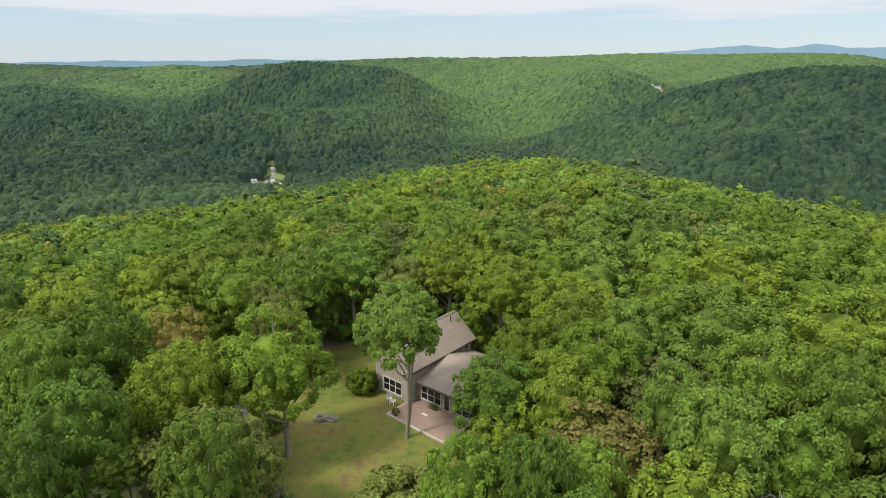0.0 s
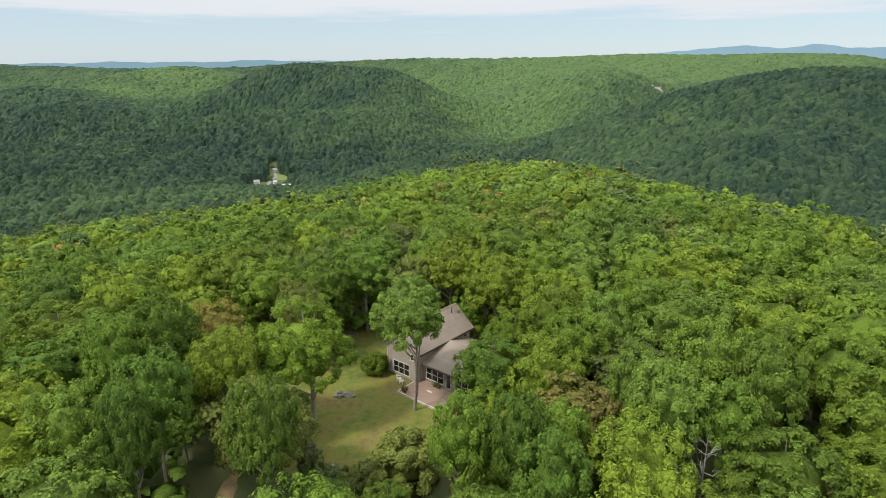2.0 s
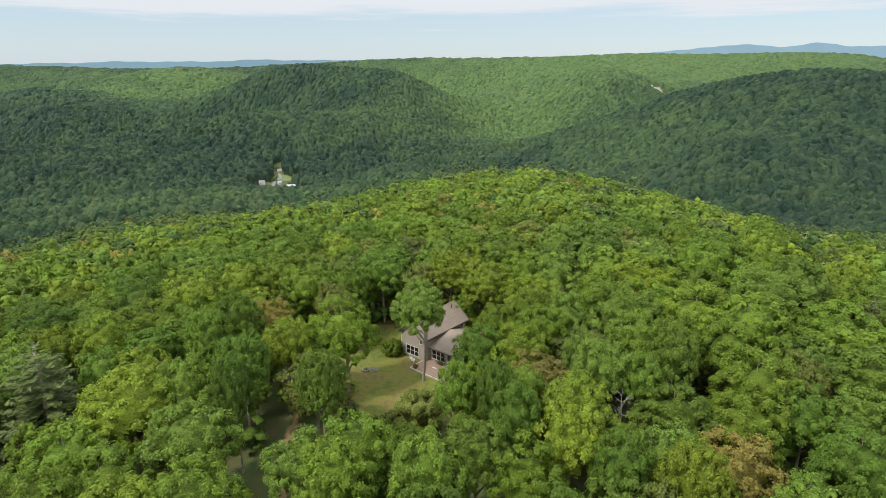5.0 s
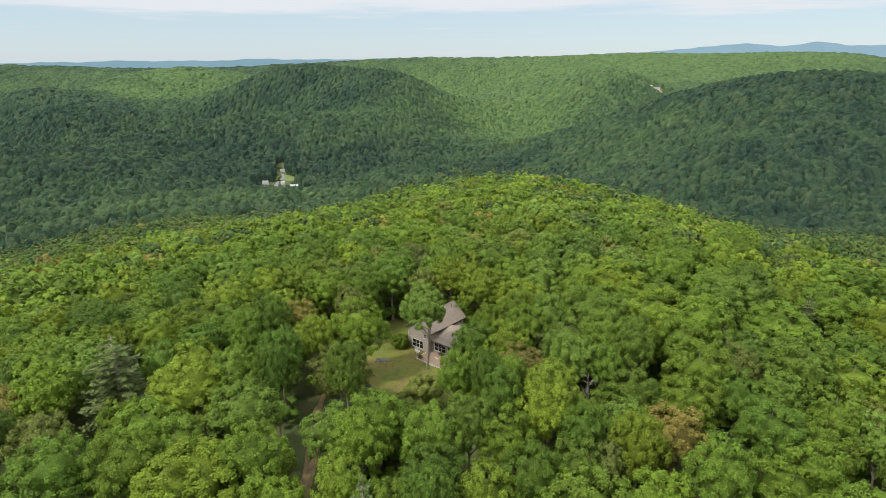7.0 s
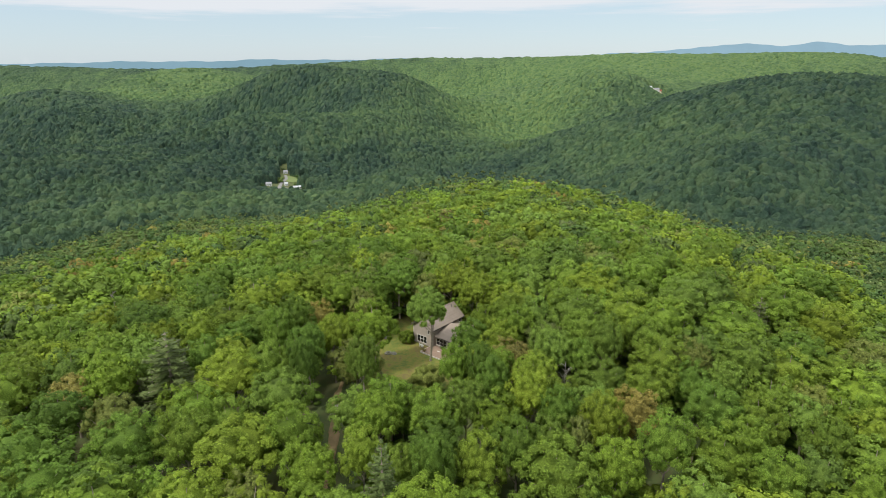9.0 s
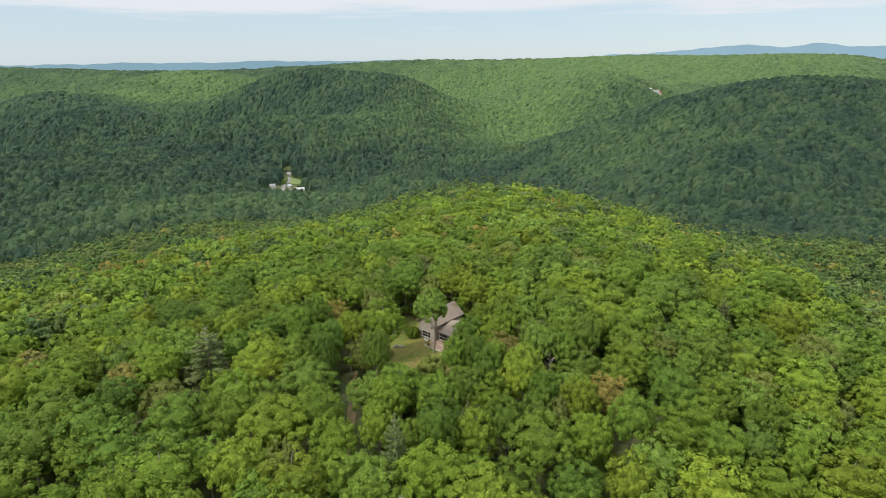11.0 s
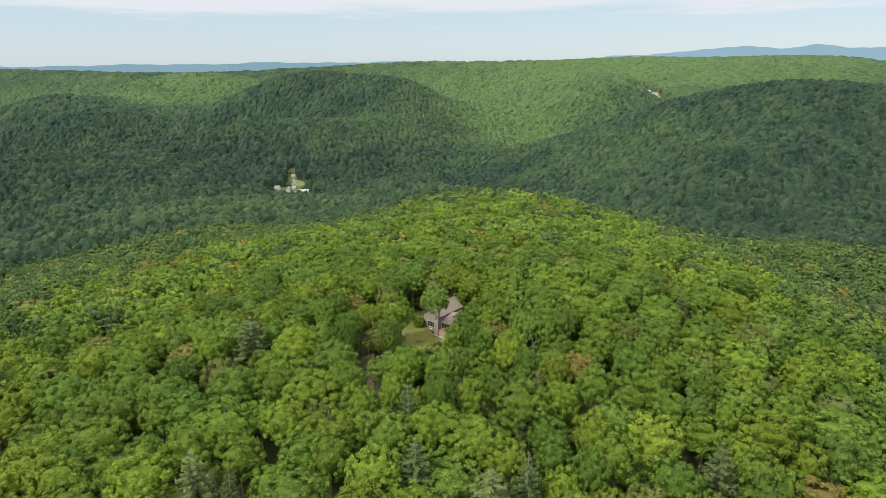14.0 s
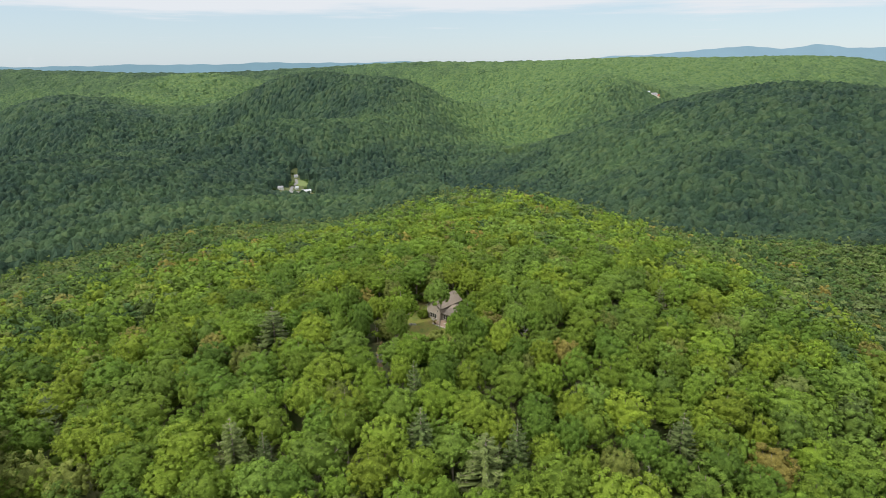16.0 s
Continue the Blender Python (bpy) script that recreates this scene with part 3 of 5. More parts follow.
lawn_tree(-14.0, 47.2, 16.6, 4.8, 3.6, "slender oak with a leaning bare trunk standing on the lawn", 0.9, 0.27, (-0.3, 0.0))
lawn_tree(-3.4, 50.0, 16.4, 4.2, 8.0, "tall oak with a bare forked trunk beside the terrace", 0.9, 0.18, (-0.8, 0.3), True)
park(oak_models + fine_models + slim_models + olive_models + russet_models + pine_models + bare_models)

# the rest of the wood on a jittered net
spots = []
def net(step_x, step_y, big, small, inner):
    nx, ny = int(500 / step_x), int(680 / step_y)
    for i in range(-nx, nx + 1):
        for j in range(int(-115 / step_y), ny + 1):
            x = i * step_x + rng.uniform(-0.34, 0.34) * step_x + (j % 2) * step_x * 0.5
            y = j * step_y + rng.uniform(-0.4, 0.4) * step_y
            if abs(x) > 0.77 * (y + 125) + 18 or math.hypot(x, y + 125) > 640 or y < -70 or is_open(x, y) or ((x + 166) / 34) ** 2 + ((y - 250) / 30) ** 2 < 1:
                continue
            if (math.hypot(x, y - 30) < 105) != inner:
                continue
            r = rng.uniform(small, big)
            if inner and any((x - a) ** 2 + (y - b) ** 2 < (0.60 * (r + c)) ** 2 for a, b, c in FIXED):
                continue
            spots.append((x, y, r, rng.random()))


net(8.2, 7.8, 5.7, 3.9, True)
net(9.2, 8.7, 6.3, 4.3, False)
# smaller trees close the gaps that are left
crowded = np.array([(x, y, c) for x, y, c in FIXED] + [(x, y, r) for x, y, r, q in spots if math.hypot(x, y - 30) < 125])
for k in range(9000):
    x, y = rng.uniform(-108, 108), rng.uniform(-42, 128)
    if math.hypot(x, y - 30) > 112 or is_open(x, y) or abs(x) > 0.77 * (y + 125) + 18:
        continue
    room = float((np.hypot(crowded[:, 0] - x, crowded[:, 1] - y) - 0.72 * crowded[:, 2]).min())
    if room > 2.5:
        r = min(5.0, room * 1.2 + 0.5)
        spots.append((x, y, r, rng.random()))
        crowded = np.vstack([crowded, (x, y, r)])
spots.sort(key=lambda s: math.hypot(s[0] * 0.9, s[1] - 28))
near_count, placed_near = 270, 0
for x, y, r, q in spots[:near_count]:
    h = rng.uniform(11.0, 14.0) + 1.2 * (r - 3.5)
    if q < 0.03:
        set_tree(pine_models[int(rng.integers(3))], x, y, h + 2, r * 0.8, 17, 4.5, rng.uniform(0, 6.28))
    elif q < 0.045:
        set_tree(russet_models[int(rng.integers(2))], x, y, h - 1.5, r * 0.85, 13, 4.5, rng.uniform(0, 6.28))
    elif q < 0.12:
        set_tree(olive_models[int(rng.integers(2))], x, y, h - 1, r * 0.9, 13, 4.5, rng.uniform(0, 6.28))
    else:
        model = fine_models[int(rng.integers(7))] if placed_near < 30 else next_oak()
        placed_near += 1
        set_tree(model, x, y, h, r, 15.0, 5.0, rng.uniform(0, 6.28))


# ---- trees: the uncountable wood ----
def scatter(name, shapes, rows, mat, label, category="wood"):
    """Joins many turned and scaled copies of shapes into one object. rows: x, y, z, radius scale, height scale, turn, tint."""
    if not len(rows):
        return
    vs, ts, tn, k = [], [], [], 0
    for n, (x, y, z, s, sh, a, tint) in enumerate(rows):
        v, t = shapes[n % len(shapes)]
        c, d = math.cos(a) * s, math.sin(a) * s
        vs.append(np.stack([v[:, 0] * c - v[:, 1] * d + x, v[:, 0] * d + v[:, 1] * c + y, v[:, 2] * sh + z], 1))
        ts.append(t + k)
        tn.append(np.full(len(v), tint))
        k += len(v)
    return tagged(new(name, mesh_of(name, np.concatenate(vs), np.concatenate(ts), mat, np.concatenate(tn), True)), label, category, kind="stuff")


def wood_rows(chosen, base_r, base_h, low=11.5, high=15.5):
    out = []
    for x, y, r, q in chosen:
        h = rng.uniform(low, high) + 1.2 * (r - 5.0)
        out.append((x, y, float(ground_z(x, y)), r / base_r, h / base_h, rng.uniform(0, 6.28), rng.random()))
    return out


def pine_share(x, y):
    """More conifers on the low slopes."""
    h = float(canopy_z(x, y))
    crest = 0.6 * math.exp(-((x - 45) / 55) ** 2 - ((y - 315) / 38) ** 2)
    return 0.035 + crest + 0.55 * float(np.clip((-6 - h) / 50, 0, 1)) * (0.6 + 0.4 * float(wave(x, y, 170.0)))


def mixed_share(x, y):
    """Darker mixed wood takes over below the hilltop."""
    h = float(canopy_z(x, y))
    return float(np.clip((5 - h) / 42 + 0.15 * float(wave(x, y, 90.0)), 0, 0.9)) + 0.05


def lite_crown(clumps, blob, leaves, size, lobes=12, core=None):
    """Crown for trees in the middle distance."""
    return broadleaf_crown(rng, 5.0, 15.0, 4.8, lobes, clumps, blob, leaves, size, core)[0]


def lite_pine(sprays, size, tiers):
    needles, limbs = pine_shapes(rng, 17.0, 4.0, tiers, sprays, size)
    return needles


rest = spots[near_count:]
rings = ((0, 210, [lite_crown(76, DOME_ROUGH, 8, 0.6, 12, ICO1) for k in range(8)], [lite_pine(10, 1.1, 6)], "mid"),
         (210, 380, [lite_crown(40, DOME_ROUGH, 6, 0.85, 12, ICO1) for k in range(8)], [lite_pine(6, 1.6, 4)], "slope"),
         (380, 900, [lite_crown(20, DOME_ROUGH, 3, 1.2, 10, ICO1) for k in range(6)], [lite_pine(4, 2.2, 3)], "far"))
for lo, hi, oaks, pines, where in rings:
    ring = [s for s in rest if lo <= math.hypot(s[0], s[1] + 125) < hi]
    kinds = {"oak": [], "olive": [], "russet": [], "pine": [], "mixed": []}
    for s in ring:
        p = pine_share(s[0], s[1])
        q = (s[3] * 7.13) % 1
        kinds["pine" if q < p else "russet" if q < p + 0.03 else "olive" if q < p + 0.08 else "mixed" if (s[3] * 31.7) % 1 < mixed_share(s[0], s[1]) else "oak"].append(s)
    scatter("oak_wood", oaks, wood_rows(kinds["oak"], 5.0, 15.0), M_OAK, "closed canopy of fresh green oaks on the hill")
    scatter("mixed_wood", oaks, wood_rows(kinds["mixed"], 5.0, 15.0), M_VALLEY, "darker mixed broadleaf trees on the lower slope")
    scatter("olive_wood", oaks, wood_rows(kinds["olive"], 5.3, 16.0), M_OLIVE, "olive-yellow trees scattered in the oak canopy")
    scatter("russet_wood", oaks, wood_rows(kinds["russet"], 5.6, 16.0), M_RUST, "russet trees scattered in the oak canopy")
    scatter("pine_wood", pines, wood_rows(kinds["pine"], 5.0, 17.0, 14, 18), M_PINE, "dark pines mixed into the broadleaf canopy")


# ---- distant canopy ----
def crown_bumps(x, y, cell):
    """Rounded crowns on a jittered net: height and a value for each crown."""
    i0, j0 = np.floor(x / cell), np.floor(y / cell)
    best, tint = np.zeros_like(x), np.zeros_like(x)
    for di in (-1, 0, 1):
        for dj in (-1, 0, 1):
            i, j = i0 + di, j0 + dj
            h1 = np.modf(np.abs(np.sin(i * 127.1 + j * 311.7) * 43758.5453))[0]
            h2 = np.modf(np.abs(np.sin(i * 269.5 + j * 183.3) * 43758.5453))[0]
            h3 = np.modf(np.abs(np.sin(i * 419.2 + j * 371.9) * 43758.5453))[0]
            d2 = ((x - (i + 0.15 + 0.7 * h1) * cell) ** 2 + (y - (j + 0.15 + 0.7 * h2) * cell) ** 2) / (0.72 * cell) ** 2
            b = np.sqrt(np.maximum(0, 1 - d2)) * (0.55 + 0.6 * h3)
            tint = np.where(b > best, np.modf(h3 * 7.77)[0], tint)
            best = np.maximum(best, b)
    return best, tint


def open_ground(x, y):
    """Fields and yards without trees in the valley: 1 inside."""
    k = np.zeros_like(x)
    for a, b, rx, ry in CLEARINGS:
        k = np.maximum(k, 1 - smooth(0.75, 1.0, np.hypot((x - a) / rx, (y - b) / ry)))
    return k


CLEARINGS = [(-329, 1132, 52, 64), (-334, 1208, 26, 44), (-266, 1100, 20, 32), (171, 1490, 34, 56), (732, 2124, 46, 50), (835, 2318, 34, 40), (-611, 1270, 13, 22), (-353, 1246, 12, 22), (-309, 1236, 12, 22), (-362, 1278, 9, 24)]


def sunlit_tone(x, y):
    """Share of sunlit tone painted on the hills: sun patches plus random waves."""
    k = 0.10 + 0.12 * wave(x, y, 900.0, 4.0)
    for a, b, rx, ry, s in SUN_PATCHES:
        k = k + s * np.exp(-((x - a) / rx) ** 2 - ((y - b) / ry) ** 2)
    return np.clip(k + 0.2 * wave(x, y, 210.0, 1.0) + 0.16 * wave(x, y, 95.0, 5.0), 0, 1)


# sun through cloud, painted as paler leaf colour: x, y, radii, strength
SUN_PATCHES = [(200, 2000, 250, 430, 1.0), (-980, 2400, 400, 330, 0.85), (-1250, 2150, 280, 70, 0.6), (300, 3100, 1200, 520, 0.8), (-1900, 3050, 650, 420, 0.5), (-330, 640, 330, 260, 0.4), (1600, 3300, 1400, 550, 0.7), (-1900, 2600, 500, 400, 0.6), (720, 2330, 420, 330, 0.75), (330, 1120, 160, 220, 0.4), (-300, 1540, 260, 130, 0.25), (-180, 1650, 130, 150, 0.15)]


def canopy_sheet(name, r0, r1, a0, a1, nr, na, mat, label, cell, kind="stuff", category="wood"):
    rr = np.exp(np.linspace(math.log(r0), math.log(r1), nr))
    aa = np.linspace(radians(a0), radians(a1), na)
    r, a = np.meshgrid(rr, aa, indexing="ij")
    x, y = r * np.sin(a), r * np.cos(a) - 125
    b, tint = crown_bumps(x, y, cell)
    z = canopy_z(x, y) - 5.0 + b * np.minimum(cell, 11.0) * 1.3 - 40 * open_ground(x, y)
    z += np.random.default_rng(17).normal(size=z.shape) * 0.07 * min(cell, 11.0)
    z -= 14 * (1 - smooth(0, 0.025, (r - r0) / r0))
    v = np.stack([x, y, z], -1).reshape(-1, 3)
    me = mesh_of(name, v, grid_tris(nr, na), mat, tint.ravel(), False)
    # the stand attribute carries the painted sunlight to the material
    me.attributes.new("stand", "FLOAT", "POINT").data.foreach_set("value", np.ascontiguousarray(sunlit_tone(x, y).ravel(), np.float32))
    return tagged(new(name, me), label, category, kind=kind)


def far_canopy_material():
    """Forest seen from afar: rounded crowns, each with a lightness of its own, and sun patches painted in."""
    m, nt, b, out = material("hill_canopy")
    # stand: how far the leaf colour is painted as sunlit
    stand = nt.nodes.new("ShaderNodeAttribute")
    stand.attribute_name = "stand"
    geo = nt.nodes.new("ShaderNodeNewGeometry")
    warp = nt.nodes.new("ShaderNodeVectorMath")
    warp.operation = "MULTIPLY"
    warp.inputs[1].default_value = (1, 1, 0)
    nt.links.new(geo.outputs["Position"], warp.inputs[0])
    vor = nt.nodes.new("ShaderNodeTexVoronoi")
    vor.voronoi_dimensions = "2D"
    vor.inputs["Scale"].default_value, vor.inputs["Randomness"].default_value = 0.105, 1.0
    nt.links.new(warp.outputs[0], vor.inputs["Vector"])
    cell = nt.nodes.new("ShaderNodeSeparateColor")
    nt.links.new(vor.outputs["Color"], cell.inputs[0])
    fine = noise_node(nt, 0.4, 3.0, 0.75)
    # dark: tone of cloud-shaded hills, light: sunlit tone; both blued for distance haze
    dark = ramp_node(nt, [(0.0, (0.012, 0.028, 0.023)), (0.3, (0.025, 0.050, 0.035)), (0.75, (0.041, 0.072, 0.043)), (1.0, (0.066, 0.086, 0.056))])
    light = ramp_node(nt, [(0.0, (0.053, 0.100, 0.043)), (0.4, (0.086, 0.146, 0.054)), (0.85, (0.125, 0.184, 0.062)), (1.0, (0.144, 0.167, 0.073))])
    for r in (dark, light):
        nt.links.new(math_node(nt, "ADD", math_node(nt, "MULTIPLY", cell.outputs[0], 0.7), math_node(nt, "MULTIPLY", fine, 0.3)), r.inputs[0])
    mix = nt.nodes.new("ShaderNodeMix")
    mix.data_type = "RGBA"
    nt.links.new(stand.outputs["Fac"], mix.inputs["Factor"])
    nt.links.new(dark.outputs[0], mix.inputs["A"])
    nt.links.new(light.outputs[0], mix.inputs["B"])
    nt.links.new(mix.outputs["Result"], b.inputs["Base Color"])
    b.inputs["Roughness"].default_value = 0.85
    b.inputs["Specular IOR Level"].default_value = 0.1
    dome = math_node(nt, "SUBTRACT", 1.0, math_node(nt, "MULTIPLY", vor.outputs["Distance"], vor.outputs["Distance"]))
    tall = math_node(nt, "ADD", dome, math_node(nt, "MULTIPLY", cell.outputs[1], 0.35))
    bump_node(nt, b, math_node(nt, "ADD", tall, math_node(nt, "MULTIPLY", fine, 0.45)), 1.0, 10.0)
    return m


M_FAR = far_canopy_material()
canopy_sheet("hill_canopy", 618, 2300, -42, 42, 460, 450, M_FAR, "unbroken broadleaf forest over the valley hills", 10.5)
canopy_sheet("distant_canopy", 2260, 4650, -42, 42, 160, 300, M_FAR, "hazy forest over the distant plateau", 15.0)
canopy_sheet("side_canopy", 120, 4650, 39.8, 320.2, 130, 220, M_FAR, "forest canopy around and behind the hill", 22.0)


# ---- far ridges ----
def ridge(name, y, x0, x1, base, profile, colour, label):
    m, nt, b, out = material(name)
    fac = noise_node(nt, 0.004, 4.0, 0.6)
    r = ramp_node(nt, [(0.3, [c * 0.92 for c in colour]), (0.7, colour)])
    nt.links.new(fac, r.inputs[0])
    # distance haze is painted: the backdrop glows in its own blue, unlit
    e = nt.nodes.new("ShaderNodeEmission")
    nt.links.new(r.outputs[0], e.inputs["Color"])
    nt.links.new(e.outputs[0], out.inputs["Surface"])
    n = 160
    x = np.linspace(x0, x1, n)
    top = profile(x)
    v = np.concatenate([np.stack([x, np.full(n, y), top], 1), np.stack([x, np.full(n, y - 60.0), np.full(n, base)], 1)])
    i = np.arange(n - 1)
    t = np.concatenate([np.stack([i, i + n, i + n + 1], 1), np.stack([i, i + n + 1, i + 1], 1)])
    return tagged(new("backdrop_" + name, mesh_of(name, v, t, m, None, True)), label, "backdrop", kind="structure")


def bell(x, c, w, h):
    return h * np.exp(-((x - c) / w) ** 2)


ridge("hazed_mountains", 4780.0, 500, 4200, -60,
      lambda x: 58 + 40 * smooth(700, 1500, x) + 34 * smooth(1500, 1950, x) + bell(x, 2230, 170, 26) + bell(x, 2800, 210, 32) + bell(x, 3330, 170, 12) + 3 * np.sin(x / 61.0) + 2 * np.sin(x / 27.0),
      (0.28, 0.43, 0.53), "mountains on the horizon in painted pale blue haze")
ridge("hazed_ridges", 4740.0, -4200, 900, -60,
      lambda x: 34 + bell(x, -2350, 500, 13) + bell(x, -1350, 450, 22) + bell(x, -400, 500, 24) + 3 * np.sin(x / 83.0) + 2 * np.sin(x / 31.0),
      (0.22, 0.36, 0.44), "wooded ridges on the horizon in painted blue haze")


# ---- undergrowth ----
bush_rows = []
for i in range(-26, 27):
    for j in range(-8, 34):
        x, y = i * 4.2 + rng.uniform(-1.6, 1.6), j * 4.2 + rng.uniform(-1.6, 1.6)
        if is_open(x, y) or rng.random() < 0.55:
            continue
        bush_rows.append((x, y, float(ground_z(x, y)) - 0.3, rng.uniform(0.4, 0.65), rng.uniform(0.16, 0.42), rng.uniform(0, 6.28), rng.random()))
scatter("undergrowth", [lite_crown(10, DOME_ROUGH, 2, 0.9, 8, ICO1) for k in range(4)], bush_rows, M_OAK, "low green saplings and shrubs under the trees", "undergrowth")

rear_rows, spots_low = [], [(x, y, r) for x, y, r, q in spots if y < -45]
for i in range(-17, 18):
    for j in range(-28, -5):
        x, y = i * 8.6 + rng.uniform(-2.5, 2.5) + (j % 2) * 4.3, j * 8.6 + rng.uniform(-2.5, 2.5)
        if math.hypot(x, y + 125) < 132 and (y < -50 or abs(x) > 0.77 * (y + 125) + 20) and not any((x - a) ** 2 + (y - b) ** 2 < 30 for a, b, c in FIXED + spots_low):
            rear_rows.append((x, y, float(ground_z(x, y)), rng.uniform(0.9, 1.2), rng.uniform(0.8, 1.0), rng.uniform(0, 6.28), rng.random()))
scatter("rear_wood", [lite_crown(14, DOME_ROUGH, 2, 1.2, 10, ICO1) for k in range(6)], rear_rows, M_OAK, "closed canopy of green oaks behind the hilltop")


# ---- house ----
def box_bm(bm, lo, hi):
    (x0, y0, z0), (x1, y1, z1) = lo, hi
    v = [bm.verts.new(p) for p in ((x0, y0, z0), (x1, y0, z0), (x1, y1, z0), (x0, y1, z0), (x0, y0, z1), (x1, y0, z1), (x1, y1, z1), (x0, y1, z1))]
    for f in ((0, 3, 2, 1), (4, 5, 6, 7), (0, 1, 5, 4), (1, 2, 6, 5), (2, 3, 7, 6), (3, 0, 4, 7)):
        bm.faces.new([v[k] for k in f])
    return v


def prism_bm(bm, profile, a, b, axis):
    """A profile (pairs) pushed from a to b along axis 0 or 1; the pairs are the other flat axis and z."""
    def at(k, p):
        return (k, p[0], p[1]) if axis == 0 else (p[0], k, p[1])
    one, two = [bm.verts.new(at(a, p)) for p in profile], [bm.verts.new(at(b, p)) for p in profile]
    n = len(profile)
    bm.faces.new(one)
    bm.faces.new(two[::-1])
    for k in range(n):
        bm.faces.new((one[k], two[k], two[(k + 1) % n], one[(k + 1) % n]))
    bmesh.ops.recalc_face_normals(bm, faces=bm.faces)


def piece(name, build, mat, parent, label="", bevel=0.0):
    """One mesh object out of a function that fills a bmesh."""
    bm = bmesh.new()
    build(bm)
    if bevel:
        bmesh.ops.bevel(bm, geom=bm.edges[:], offset=bevel, segments=1, affect="EDGES")
    me = bpy.data.meshes.new(name)
    bm.to_mesh(me)
    bm.free()
    me.materials.append(mat)
    ob = new(name, me)
    ob.parent = parent
    return tagged(ob, label)


def slab(name, lo, hi, mat, parent, label="", bevel=0.0):
    return piece(name, lambda bm: box_bm(bm, lo, hi), mat, parent, label, bevel)


def glass_material():
    m, nt, b, out = material("window_glass")
    b.inputs["Base Color"].default_value = (0.012, 0.014, 0.016, 1)
    b.inputs["Roughness"].default_value = 0.05
    b.inputs["Specular IOR Level"].default_value = 0.5
    bump_node(nt, b, noise_node(nt, 1.4, 2.0), 0.08, 0.05)
    return m


def siding_material():
    """Weathered vertical boards, taupe."""
    m, nt, b, out = material("weathered_siding")
    tc = nt.nodes.new("ShaderNodeTexCoord")
    mp = nt.nodes.new("ShaderNodeMapping")
    mp.inputs["Scale"].default_value = (5.0, 5.0, 0.35)
    nt.links.new(tc.outputs["Object"], mp.inputs["Vector"])
    streak = noise_node(nt, 2.0, 5.0, 0.6, mp.outputs[0])
    big = noise_node(nt, 0.8, 3.0)
    r = ramp_node(nt, [(0.25, (0.25, 0.215, 0.178)), (0.75, (0.385, 0.335, 0.28))])
    nt.links.new(math_node(nt, "ADD", math_node(nt, "MULTIPLY", streak, 0.6), math_node(nt, "MULTIPLY", big, 0.4)), r.inputs[0])
    nt.links.new(r.outputs[0], b.inputs["Base Color"])
    b.inputs["Roughness"].default_value = 0.85
    return m


def shingle_material():
    """Asphalt shingles with a fine speckle; lightness differs from tab to tab."""
    m, nt, b, out = material("asphalt_shingles")
    oi = nt.nodes.new("ShaderNodeObjectInfo")
    geo = nt.nodes.new("ShaderNodeNewGeometry")
    f = noise_node(nt, 60.0, 3.0, 0.7)
    s = noise_node(nt, 0.9, 4.0, 0.6)
    r = ramp_node(nt, [(0.2, (0.178, 0.142, 0.110)), (0.8, (0.290, 0.235, 0.185))])
    a = math_node(nt, "ADD", math_node(nt, "MULTIPLY", f, 0.3), math_node(nt, "MULTIPLY", s, 0.45))
    nt.links.new(math_node(nt, "ADD", a, math_node(nt, "MULTIPLY", math_node(nt, "FRACT", math_node(nt, "ADD", oi.outputs["Random"], geo.outputs["Random Per Island"])), 0.12)), r.inputs[0])
    nt.links.new(r.outputs[0], b.inputs["Base Color"])
    b.inputs["Roughness"].default_value = 0.9
    bump_node(nt, b, f, 0.5, 0.01)
    return m


M_SIDING, M_SHINGLE, M_GLASS = siding_material(), shingle_material(), glass_material()
M_TRIM = plain("cream_trim", (0.55, 0.52, 0.46), (0.42, 0.39, 0.34), 3.0, 0.6)
M_FASCIA = plain("dark_fascia", (0.10, 0.085, 0.07), (0.06, 0.05, 0.04), 3.0, 0.7)
M_DECK = plain("deck_boards", (0.29, 0.20, 0.145), (0.19, 0.135, 0.097), 2.2, 0.85, 0.004, 25.0)
M_STONE = plain("field_stone", (0.24, 0.225, 0.18), (0.08, 0.08, 0.06), 2.5, 0.9, 0.03, 12.0)
M_METAL = plain("dull_metal", (0.12, 0.12, 0.12), (0.07, 0.07, 0.07), 8.0, 0.45, 0.0, 40.0, 0.6)
M_WHITE = plain("white_plastic", (0.72, 0.72, 0.70), (0.60, 0.60, 0.58), 6.0, 0.4)
M_GRAVEL = plain("gravel", (0.24, 0.20, 0.14), (0.13, 0.115, 0.07), 1.2, 0.95, 0.03, 16.0)
M_POT = plain("brown_pot", (0.16, 0.08, 0.05), (0.09, 0.05, 0.035), 6.0, 0.7)


def placed(name, label, category, m, group=""):
    root = tagged(new(name), label, category, group)
    root.matrix_basis = m
    return root


